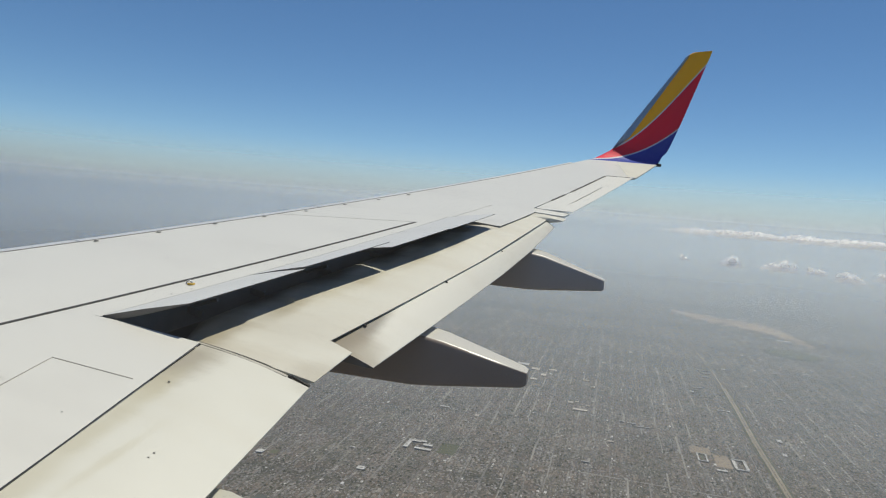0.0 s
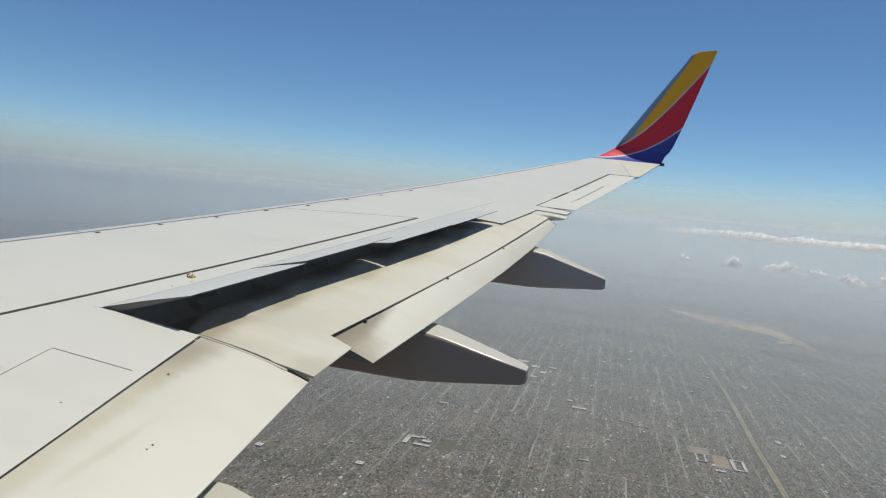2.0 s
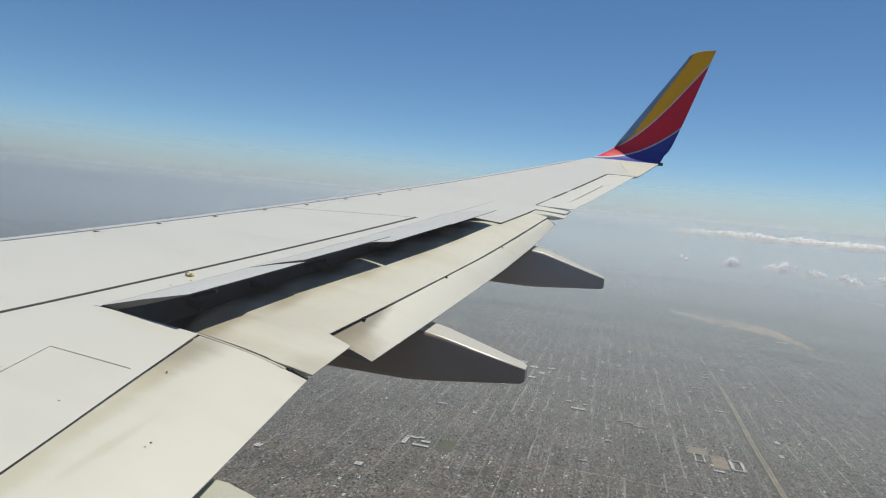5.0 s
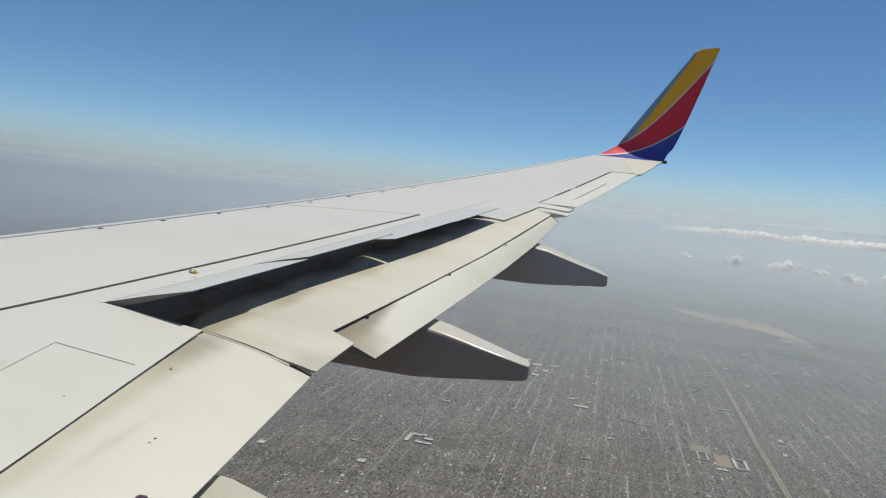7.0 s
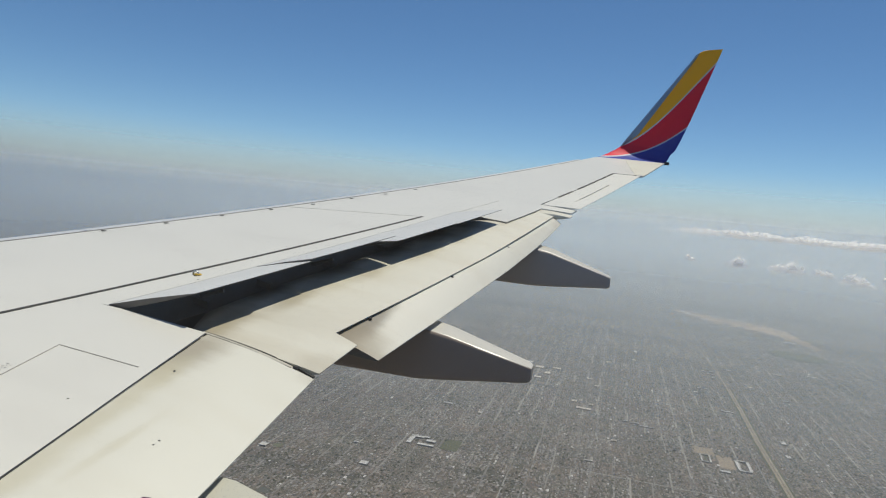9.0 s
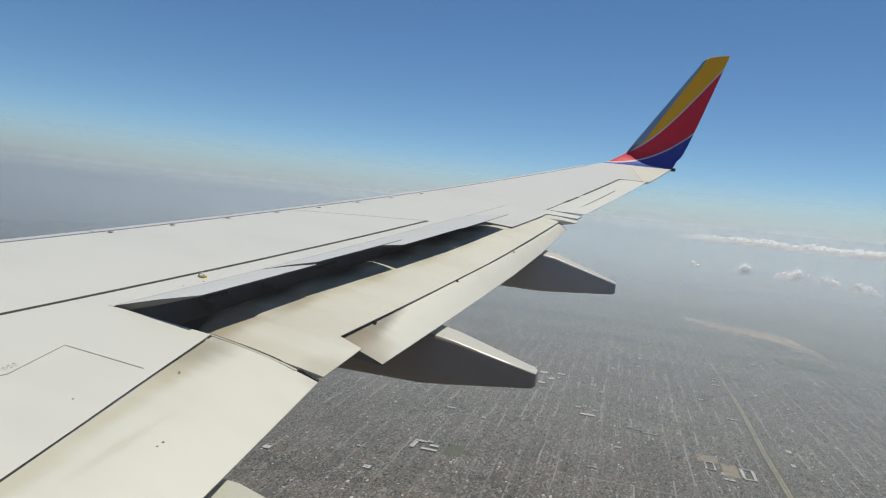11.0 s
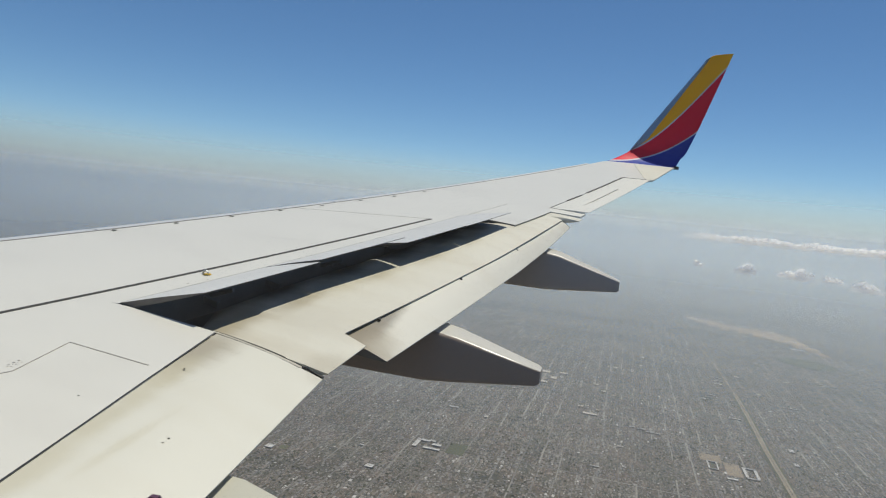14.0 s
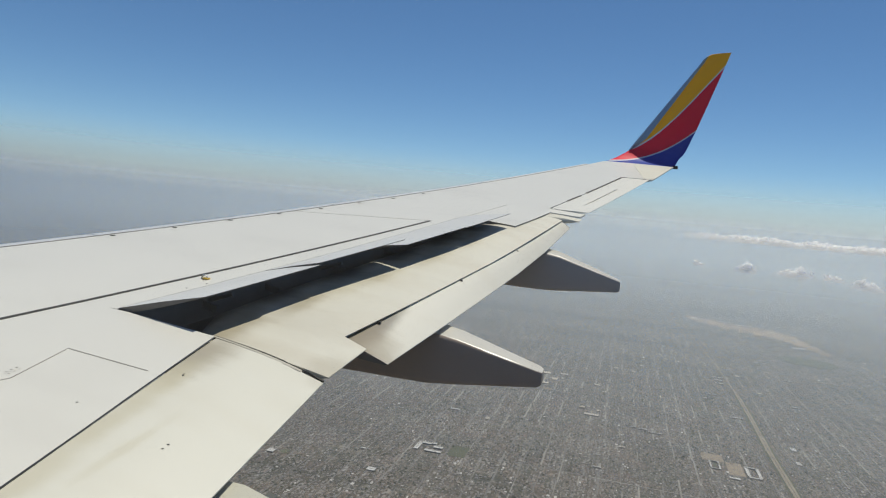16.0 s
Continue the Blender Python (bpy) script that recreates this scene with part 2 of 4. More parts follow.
# ---- spoilers ----
def spoiler(y0, y1, chord0, chord1, angle, label="", splay=0.0):
    bm = bmesh.new()
    rows = []
    for i in range(9):
        y = lerp(y0, y1, i / 8)
        x = hinge(y)
        p = Vector((x, y, top(x, y)))
        h = Vector((HS, 1, 0.18)).normalized()
        n = Vector((0.0168, -0.1254 - 0.007 * y, 1)).normalized()
        a = h.cross(n).normalized()
        d = a * math.cos(radians(angle)) + n * math.sin(radians(angle))
        q = n * math.cos(radians(angle)) - a * math.sin(radians(angle))
        c = lerp(chord0, chord1, i / 8)
        d = d + h * splay * (1 - i / 8)
        rows.append([p + q * 0.004, p + d * c * 0.5 + q * 0.008, p + d * c, p + d * c - q * 0.006, p + d * c * 0.5 - q * 0.035, p - q * 0.05])
    loft(bm, rows)
    bm.normal_update()
    # All but the upper face is coloured dark, as painted shade.
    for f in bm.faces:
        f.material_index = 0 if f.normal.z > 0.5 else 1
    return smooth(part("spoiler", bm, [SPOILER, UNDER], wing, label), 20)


spoiler(6.03, 7.41, 0.84, 0.76, 16.0, "raised pale grey spoiler panel with slanted inner end", 0.22)
spoiler(7.43, 8.60, 0.75, 0.76, 17.5, "raised pale grey spoiler panel")
spoiler(8.62, 9.72, 0.76, 0.76, 13.0, "raised pale grey spoiler panel")
spoiler(9.73, 10.80, 0.76, 0.76, 12.5, "raised pale grey spoiler panel")

# ---- flaps ----


def flap_front(y):
    return 6.24 + 0.276 * (y - 6.08)


def flap_gap(y):
    return 7.60 + 0.2226 * (y - 6.54)


def flap_end(y):
    return 7.97 + 0.171 * (y - 6.48)


def flap_ring(y, x0, x1, z0, z1, thick, n=12, nose=0.35, swell=None, peak=1.0, slant=0.0):
    """Section of a flap: rounded nose, upper and lower skins to a thin trailing edge."""
    up, low = [], []
    for i in range(n + 1):
        f = i / n
        x = lerp(x0, x1, f)
        z = top(x, y) + lerp(z0, z1, f)
        bulge = (thick * 0.16 if swell is None else swell) * math.sin(math.pi * f ** peak)
        drop = thick * nose * (1 - f / 0.16) ** 2 if f < 0.16 else 0
        yy = y - slant * (x - 8.53)
        up.append(Vector((x, yy, z + bulge - drop)))
        low.append(Vector((x, yy, z - thick * (1 - f) ** 0.8 - 0.006)))
    return up + low[::-1]


flap_rows = []
for y, rear, z0, z1, swell, peak, slant in (
        (5.91, 7.76, -0.073, -0.17, 0.032, 1.0, 0), (6.2, 7.78, -0.073, -0.17, 0.032, 1.0, 0), (6.48, 7.80, -0.073, -0.17, 0.032, 1.0, 0), (6.52, 0, -0.073, -0.12, 0.032, 1.0, 0),
        (7.2, 0, -0.073, -0.12, 0.032, 1.0, 0), (8.2, 0, -0.073, -0.12, 0.032, 1.0, 0), (9.2, 0, -0.073, -0.12, 0.036, 1.1, 0),
        (9.8, 0, -0.058, -0.108, 0.042, 1.2, 0), (10.3, 0, -0.046, -0.092, 0.056, 1.4, 0.05), (10.8, 0, -0.040, -0.078, 0.056, 1.4, 0.10),
        (11.2, 0, -0.036, -0.068, 0.048, 1.4, 0.16), (11.53, 0, -0.032, -0.060, 0.034, 1.4, 0.22), (11.55, 8.95, -0.030, -0.056, 0.030, 1.3, 0.22), (11.69, 8.98, -0.030, -0.050, 0.030, 1.3, 0.22)):
    # Inner rows start further aft, baring the dark cove panel in the shadow's place.
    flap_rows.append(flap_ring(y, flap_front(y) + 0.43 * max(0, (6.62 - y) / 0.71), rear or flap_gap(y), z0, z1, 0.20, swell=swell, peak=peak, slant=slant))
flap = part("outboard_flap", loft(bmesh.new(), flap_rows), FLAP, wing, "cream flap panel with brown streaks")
smooth(flap, 30)
aft_rows = []
for y, z0, z1, slant in ((6.5, -0.142, -0.27, 0), (7.4, -0.128, -0.27, 0), (8.4, -0.118, -0.27, 0), (9.4, -0.115, -0.268, 0), (10.4, -0.090, -0.24, 0.06), (11.1, -0.072, -0.19, 0.14), (11.53, -0.064, -0.155, 0.22)):
    aft_rows.append(flap_ring(y, flap_gap(y) - 0.07, flap_end(y), z0, z1, 0.09, nose=0.08, slant=slant))
bm = loft(bmesh.new(), aft_rows)
bm.normal_update()
# Inner end face takes the dark shade colour, so the segment looks thin.
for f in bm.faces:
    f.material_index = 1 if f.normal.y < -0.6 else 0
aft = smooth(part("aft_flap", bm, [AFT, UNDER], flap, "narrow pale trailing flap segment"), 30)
inboard = smooth(part("inboard_flap", loft(bmesh.new(), [flap_ring(y, 7.13 - 0.13 * (y - 4.0), 7.785 - 0.06 * (y - 5.2), z, -0.19, t, nose=0.0) for y, z, t in ((2.3, -0.004, 0.22), (3.0, -0.004, 0.22), (3.8, -0.004, 0.22), (4.6, -0.004, 0.22), (5.3, -0.006, 0.19), (5.86, -0.016, 0.13))]), INBOARD, wing, "wide cream flap panel with soot stain"), 30)

# ---- aileron ----
def ail_front(y):
    return 8.44 + 0.2857 * (y - 11.96) + 0.014


AIL = ((11.98, 0.30), (12.4, 0.15), (12.8, 0.0), (13.6, 0.0), (14.4, 0.0), (15.37, 0.0))
aileron = smooth(part("aileron", loft(bmesh.new(), [flap_ring(y - k * 0.09, ail_front(y), te(y) - 0.05, 0.0, 0.0, 0.022, nose=0.05, slant=k) for y, k in AIL]), BRIGHT, wing, "bright white aileron"), 30)
bm = bmesh.new()
wedge = ((8.50, 11.705), (8.448, 11.972), (9.01, 11.815), (8.955, 11.60))
loft(bm, [[(x, y, top(x, y) + h) for x, y in wedge] for h in (-0.02, 0.001)])
part("fixed_trailing_edge", bm, BRIGHT, wing, "small white fixed panel between flap and aileron")

# ---- winglet ----
def livery(name):
    """Yellow, red and blue bands with pale stripes between, bounded by curves over x and z."""
    m = bpy.data.materials.new(name)
    m.use_nodes = True
    nt = m.node_tree
    b = nt.nodes["Principled BSDF"]
    b.inputs["Roughness"].default_value = 0.5
    b.inputs["Specular IOR Level"].default_value = 0.12
    tc = nt.nodes.new("ShaderNodeTexCoord")
    sx = nt.nodes.new("ShaderNodeSeparateXYZ")
    nt.links.new(tc.outputs["Object"], sx.inputs[0])

    def op(kind, a, c, d=None):
        n = nt.nodes.new("ShaderNodeMath")
        n.operation = kind
        for i, v in enumerate((a, c, d)):
            if v is None:
                continue
            if isinstance(v, (int, float)):
                n.inputs[i].default_value = v
            else:
                nt.links.new(v, n.inputs[i])
        return n.outputs[0]

    def above(k3, k2, k1, k0):
        x = op("SUBTRACT", sx.outputs["X"], 10.5)
        q = op("MULTIPLY_ADD", x, k3, k2)
        q = op("MULTIPLY_ADD", q, x, k1)
        q = op("MULTIPLY_ADD", q, x, k0)
        return op("SUBTRACT", sx.outputs["Z"], q)

    def step(d, at):
        return op("MULTIPLY_ADD", op("SUBTRACT", d, at), 120.0, 0.5)

    def over(base, colour, fac):
        n = nt.nodes.new("ShaderNodeMix")
        n.data_type = "RGBA"
        n.clamp_factor = True
        if isinstance(base, tuple):
            n.inputs["A"].default_value = (*base, 1)
        else:
            nt.links.new(base, n.inputs["A"])
        n.inputs["B"].default_value = (*colour, 1)
        nt.links.new(fac, n.inputs["Factor"])
        return n.outputs["Result"]

    low = above(0.0154, 0.27373, 0.71716, 3.73749)
    high = above(-0.1231, 0.21007, 1.21606, 4.42612)
    pale = (0.62, 0.62, 0.66)
    c = over((0.02, 0.05, 0.33), pale, step(low, -0.016))
    c = over(c, (0.80, 0.010, 0.045), step(low, 0.016))
    c = over(c, pale, step(high, -0.02))
    c = over(c, (1.0, 0.46, 0.015), step(high, 0.022))
    nt.links.new(c, b.inputs["Base Color"])
    return m


LIVERY = livery("livery_paint")
bm = bmesh.new()
rings = []
WS = ((8.97, 10.45, 17.15, 3.180, 3.155), (9.08, 10.48, 17.34, 3.235, 3.175), (9.2, 10.5, 17.50, 3.31, 3.21), (9.33, 10.54, 17.62, 3.40, 3.29),
      (9.46, 10.59, 17.71, 3.50, 3.40), (9.56, 10.70, 17.77, 3.66, 3.55), (10.01, 10.90, 17.84, 4.34, 4.1), (10.46, 11.14, 17.91, 5.02, 4.85),
      (10.84, 11.38, 17.965, 5.59, 5.62), (10.91, 11.43, 17.975, 5.71, 5.78), (11.04, 11.45, 17.98, 5.80, 5.85), (11.2, 11.455, 17.98, 5.83, 5.86))


def smoothed(rows, parts=4):
    """Catmull-Rom curve through the stations."""
    fine = []
    for i in range(len(rows) - 1):
        p0, p1, p2, p3 = rows[max(i - 1, 0)], rows[i], rows[i + 1], rows[min(i + 2, len(rows) - 1)]
        for k in range(parts):
            t = k / parts
            fine.append(tuple(0.5 * (2 * b + (c - a) * t + (2 * a - 5 * b + 4 * c - d) * t * t + (3 * b - a - 3 * c + d) * t ** 3) for a, b, c, d in zip(p0, p1, p2, p3)))
    return fine + [rows[-1]]


WS = smoothed(WS)
for i, (xl, xt, y, zl, zt) in enumerate(WS):
    a, b = WS[max(i - 1, 0)], WS[min(i + 1, len(WS) - 1)]
    d = Vector((0, b[2] - a[2], b[3] - a[3])).normalized()
    nrm = Vector((0, -d.z, d.y))
    up, low = [], []
    for k in range(13):
        f = (k / 12) ** 1.5
        p = Vector((lerp(xl, xt, f), y, lerp(zl, zt, f)))
        h = deep(f) * (xt - xl) * 0.75 + 0.003
        up.append(p + nrm * h * min(i / 16, 1))
        low.append(p - nrm * h)
    rings.append(up + low[:0:-1])
loft(bm, rings)
for f in bm.faces:
    c = f.calc_center_median()
    f.material_index = 0
    if c.y < 17.2 and c.z < 3.3:
        f.material_index = 1
winglet = smooth(part("winglet", bm, [LIVERY, SKIN], wing, "upswept winglet in yellow, red and blue bands"), 40)
# the bare metal nose of the winglet
NOSE_METAL = material("nose_metal", (0.25, 0.31, 0.39), 0.38, 0.85, vary=0.2, scale=2, grain=0.1)
bm = bmesh.new()
rows = []
for (xl, xt, y, zl, zt) in WS[17:38]:
    wide = lerp(0.19, 0.05, (zl - 3.66) / 2.1) * min(1, max(0.15, (zl - 3.45) / 0.3))
    rows.append([(xl - 0.012, y, zl - 0.004), (xl + 0.025, y - 0.062 * (xt - xl) - 0.006, zl + 0.01), (xl + wide, y - deep(wide / (xt - xl)) * (xt - xl) * 0.75 - 0.008, zl + 0.015), (xl + wide, y, zl), (xl + 0.025, y + 0.06 * (xt - xl), zl)])
loft(bm, rows)
smooth(part("leading_edge", bm, NOSE_METAL, winglet, "blue-grey metal leading edge"), 60)
# the tail light housing at the tip's trailing corner
bm = bmesh.new()
box(bm, pose(10.50, 17.33, 3.165, 0, 0, 12), 0.12, 0.05, 0.07)
bmesh.ops.bevel(bm, geom=bm.edges[:], offset=0.012, segments=2, affect="EDGES")
part("tail_light", bm, RUBBER, winglet, "dark tail light housing")
OLIVE = stained("inner_fairing_paint", (0.47, 0.46, 0.385), (0.30, 0.27, 0.19), 0.45, STREAK, 0.42, 0.8, 0.6)
# ---- flap fairings ----


def fairing(y, w, x0, x1, x2, z0, z1, zt0, zt1, zb0, zb1, label, mat=None, cap=None):
    """A canoe under the flap: deep in the middle, rounded top edge, blunt slim tail."""
    bm = bmesh.new()
    rings = []
    for i in range(15):
        f = i / 14
        x = lerp(x0, x2, f)
        if x < x1:
            g = (x - x0) / (x1 - x0)
            zt = lerp(z0, zt0, g)
            zb = lerp(z1, zb0, math.sin(g * math.pi / 2))
        else:
            g = (x - x1) / (x2 - x1)
            zt, zb = lerp(zt0, zt1, g), lerp(zb0, zb1, g)
        hw = w / 2 * (1 if x < x1 else lerp(1, 0.5, (x - x1) / (x2 - x1)))
        if i == 0:
            hw *= 0.4
        r = min(hw, (zt - zb) / 2) * 0.2
        tilt = 0.22 * min(1, (zt - zb) / 0.45)
        ring = []
        for cx, cz, a0 in ((hw - r, zt - r, 0), (-hw + 0.5 * hw * min(1, (zt - zb) / 0.45) + r, zt - r, 90), (-hw + r, zb + r, 180), (hw - r, zb + r, 270)):
            for k in range(5):
                a = radians(a0 + 22.5 * k)
                side = cx + r * math.cos(a)
                ring.append((x, y + side, cz + r * math.sin(a) - (tilt * (hw - side) if a0 < 180 else 0)))
        rings.append(ring)
    last = rings[-1]
    c = Vector((x2 + 0.02, y, (zt1 + zb1) / 2))
    rings.append([Vector(p).lerp(c, 0.25) + Vector((0.03, 0, 0)) for p in last])
    loft(bm, rings)
    bm.normal_update()
    # Upward faces aft of the flap get the sunlit colour, others the shaded one.
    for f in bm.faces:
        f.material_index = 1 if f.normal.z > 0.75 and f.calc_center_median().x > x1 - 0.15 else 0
    return smooth(part("flap_fairing", bm, [mat or FAIRING_SHADED, cap or FAIRING_LIT], wing, label), 40)


fairing(7.49, 0.40, 5.6, 8.10, 9.02, 0.55, 0.32, 0.80, 0.54, 0.29, 0.385, "canoe-shaped flap fairing, sunlit cream top and shaded grey sides painted in")
fairing(10.56, 0.36, 6.9, 8.70, 9.58, 1.25, 0.93, 1.435, 1.125, 0.89, 0.96, "farther canoe-shaped flap fairing, sunlit cream top and lighter shaded sides painted in", FAR_FAIRING_SHADED)
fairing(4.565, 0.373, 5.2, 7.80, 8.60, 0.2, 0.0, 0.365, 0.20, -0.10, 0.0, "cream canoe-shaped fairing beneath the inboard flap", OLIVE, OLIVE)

# ---- surface seams ----
ribbon("seam", [(4.2, 2.3), (5.36, 5.57), (7.07, 10.34)], 0.044, SEAM)
ribbon("seam", [(5.2, 9.97), (7.07, 10.34)], 0.006, PALE_SEAM)
ribbon("seam", [(6.23, 4.81), (6.17, 5.28), (6.86, 5.2)], 0.007, DIM_SEAM)
ribbon("seam", [(5.2, 3.0), (6.23, 4.81)], 0.007, DIM_SEAM)
ribbon("seam", [(hinge(6.05) - 0.01, 6.05), (hinge(10.8) - 0.01, 10.8)], 0.006, PALE_SEAM)
ribbon("seam", [(7.45, 10.87), (7.81, 11.90)], 0.008, PALE_SEAM)
for x0, y0, x1, y1, wide in ((8.65, 12.66, 8.82, 13.24, 0.035), (8.89, 13.49, 9.41, 15.35, 0.035), (9.42, 15.385, 9.88, 15.385, 0.02)):
    ribbon("seam", [(x0, y0), (x1, y1)], wide, SEAM, dz=0.004, parent=aileron)
ribbon("seam", [(8.455, 11.975), (8.99, 11.818)], 0.008, PALE_SEAM, dz=0.004, parent=aileron)
ribbon("seam", [(8.80, 11.88), (9.38, 14.1)], 0.014, PALE_SEAM, dz=0.013, parent=aileron)
# the cream end cap of the wing beside the winglet
bm = bmesh.new()
cap = ((9.84, 15.45), (10.02, 15.45), (10.455, 17.14), (9.60, 17.14))
loft(bm, [[(x, y, top(x, y) + h) for x, y in cap] for h in (-0.01, 0.0025)])
part("tip_plate", bm, FLAP, wing, "cream coloured tip plate")

SLAT = material("slat_satin", (0.58, 0.60, 0.62), 0.4, 0.1, vary=0.12, scale=3, grain=0.06)
# slats: satin noses along the leading edge, standing a little forward
for y0, y1 in ((4.2, 7.75), (7.77, 10.6), (10.62, 13.5), (13.52, 16.6)):
    bm = bmesh.new()
    rows = []
    for i in range(9):
        y = lerp(y0, y1, i / 8)
        x, z = le(y), top(le(y), y)
        out = lerp(0.17, 0.09, (y - 4.2) / 12.4)
        rows.append([(x - 0.03, y, z + 0.004), (x - out * 0.5, y, z + 0.010), (x - out, y, z + 0.004), (x - out - 0.04, y, z - 0.012),
                     (x - out - 0.065, y, z - 0.05), (x - out - 0.05, y, z - 0.10), (x - out, y, z - 0.13), (x - 0.03, y, z - 0.10)])
    loft(bm, rows)
    smooth(part("slat", bm, SLAT, wing, "pale blue-grey satin slat nose"), 50)
ribbon("seam", [(le(4.2) - 0.025, 4.2), (le(16.6) - 0.025, 16.6)], 0.008, DIM_SEAM)

# the fixed strip that closes the bottom of the cove, coloured dark to stand for its shade
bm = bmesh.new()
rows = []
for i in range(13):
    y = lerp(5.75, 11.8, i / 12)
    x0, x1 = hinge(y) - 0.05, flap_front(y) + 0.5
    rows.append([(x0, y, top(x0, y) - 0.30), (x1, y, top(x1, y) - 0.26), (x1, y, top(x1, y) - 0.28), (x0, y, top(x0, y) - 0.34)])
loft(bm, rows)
part("cove_panel", bm, UNDER, wing, "dark panel standing in for shade inside the cove")
for y in (6.75, 7.42, 8.3, 9.15, 10.3):
    bm = bmesh.new()
    x = hinge(y)
    box(bm, pose(x + 0.09, y, top(x, y) - 0.16, 0, 8, -17), 0.2, 0.012, 0.06)
    bmesh.ops.create_cone(bm, segments=12, radius1=0.016, radius2=0.016, depth=0.05, cap_ends=True, matrix=pose(x + 0.16, y, top(x, y) - 0.15, 90, 0, 0))
    part("spoiler_rib", bm, COVE, wing)
for y in (6.75, 8.05, 9.4):
    bm = bmesh.new()
    x = hinge(y)
    bmesh.ops.create_cone(bm, segments=14, radius1=0.022, radius2=0.016, depth=0.3, cap_ends=True, matrix=pose(x + 0.2, y, top(x, y) - 0.06, 0, 72, -17))
    part("actuator", bm, COVE, wing, "small dark spoiler actuator")

SEAL = material("flap_seal_grey", (0.43, 0.41, 0.345), 0.5, vary=0.3, scale=12)
# smudges of dried grease by the inboard panel
for k in range(9):
    bm = bmesh.new()
    gx, gy = 6.15 + 0.02 * math.sin(k * 2.1), 4.84 + 0.012 * k
    bmesh.ops.create_circle(bm, cap_ends=True, segments=9, radius=0.004 + 0.002 * (k % 3), matrix=Matrix.Translation((gx, gy, top(gx, gy) + 0.002)))
    part("grease_spot", bm, PALE_SEAM, wing)
# seal strips and hinge block at the split between the flaps
def seal_height(f):
    return lerp(-0.019, -0.189, f) + 0.020 * math.sin(math.pi * f)


bm = bmesh.new()
rows = []
for i in range(9):
    x = lerp(6.84, 7.57, i / 8)
    f = (x - 6.84) / 0.86
    z = top(x, 5.88) + seal_height(f)
    half = lerp(0.016, 0.034, f)
    rows.append([(x, 5.888 - half, z - 0.025), (x, 5.888 - half, z + 0.001), (x, 5.888, z + 0.010), (x, 5.888 + half, z + 0.001), (x, 5.888 + half, z - 0.025)])
loft(bm, rows)
smooth(part("flap_seal", bm, SEAL, inboard, "pale grey rubber seal strip"), 60)
for side, thin, end in ((-1, 0.0035, 7.57), (1, 0.008, 7.73)):
    bm = bmesh.new()
    rows = []
    for i in range(13):
        x = lerp(6.84, end, i / 12)
        f = (x - 6.84) / 0.88
        wide = thin + 0.03 * max(0, x - 7.55)
        off = 5.888 + side * lerp(0.016, 0.034, min(f, 0.83)) - 0.16 * max(0, x - 7.57)
        z = top(x, 5.88) + seal_height(f) + 0.003
        rows.append([(x, off - wide, z - 0.012), (x, off - wide, z + 0.002), (x, off + wide, z + 0.002), (x, off + wide, z - 0.012)])
    loft(bm, rows)
    part("seam", bm, SEAM, inboard)
bm = bmesh.new()
box(bm, pose(7.585, 5.895, top(7.58, 5.885) - 0.152, 0, 10, 0), 0.04, 0.032, 0.022)
bmesh.ops.bevel(bm, geom=bm.edges[:], offset=0.006, segments=2, affect="EDGES")
part("hinge_block", bm, RUBBER, inboard, "small black hinge block")
# black brackets in the slot before the trailing flap segment
for y in (6.98, 8.44, 9.89, 10.83):
    bm = bmesh.new()
    x = flap_gap(y)
    box(bm, pose(x + 0.004, y, top(x, y) - 0.142, 0, 6, 14), 0.03, 0.05, 0.02)
    bmesh.ops.bevel(bm, geom=bm.edges[:], offset=0.006, segments=2, affect="EDGES")
    part("flap_bracket", bm, RUBBER, aft, "small black bracket in the flap slot")
# Stand-in block for an unidentified dark purple mark on the flap edge.
bm = bmesh.new()
box(bm, pose(7.70, 4.255, top(7.7, 4.255) - 0.118, 0, 0, 10), 0.06, 0.05, 0.04)
bmesh.ops.bevel(bm, geom=bm.edges[:], offset=0.01, segments=2, affect="EDGES")
part("dark_block", bm, material("purple_block", (0.07, 0.02, 0.055), 0.5, vary=0.3, scale=20), inboard, "small dark purple block on the flap edge")

# yellow lifting eye on the inboard spoiler
ex, ey = 5.985, 6.97
eye = tagged(new("lifting_eye"), "yellow metal lifting eye bolted on the wing", "lifting eye")
eye.location = (ex, ey, top(ex, ey))
bm = bmesh.new()
rows = []
for i in range(13):
    a = math.pi * i / 12
    c = Vector((0.030 * math.cos(a), 0, 0.034 * math.sin(a)))
    o = Vector((math.cos(a), 0, math.sin(a)))
    rows.append([c + (o * math.cos(q) + Vector((0, math.sin(q), 0))) * 0.008 for q in (0, 1.05, 2.09, 3.14, 4.19, 5.24)])
loft(bm, rows)
smooth(part("ring", bm, METAL, eye, "worn steel ring"), 50)
bm = bmesh.new()
bmesh.ops.create_cone(bm, segments=20, radius1=0.036, radius2=0.032, depth=0.012, cap_ends=True, matrix=Matrix.Translation((0.02, 0, 0.006)))
part("base", bm, YELLOW, eye, "yellow painted base plate")

# fastener heads
BOLT = bpy.data.meshes.new("fastener")
bm = bmesh.new()
bmesh.ops.create_cone(bm, segments=10, radius1=1.0, radius2=0.8, depth=0.4, cap_ends=True)
bm.to_mesh(BOLT)
bm.free()
BOLT.materials.append(SEAM)
RIVET = BOLT.copy()
RIVET.name = "rivet"
RIVET.materials[0] = material("painted_rivet", (0.53, 0.515, 0.45), 0.5, vary=0.2, scale=30)


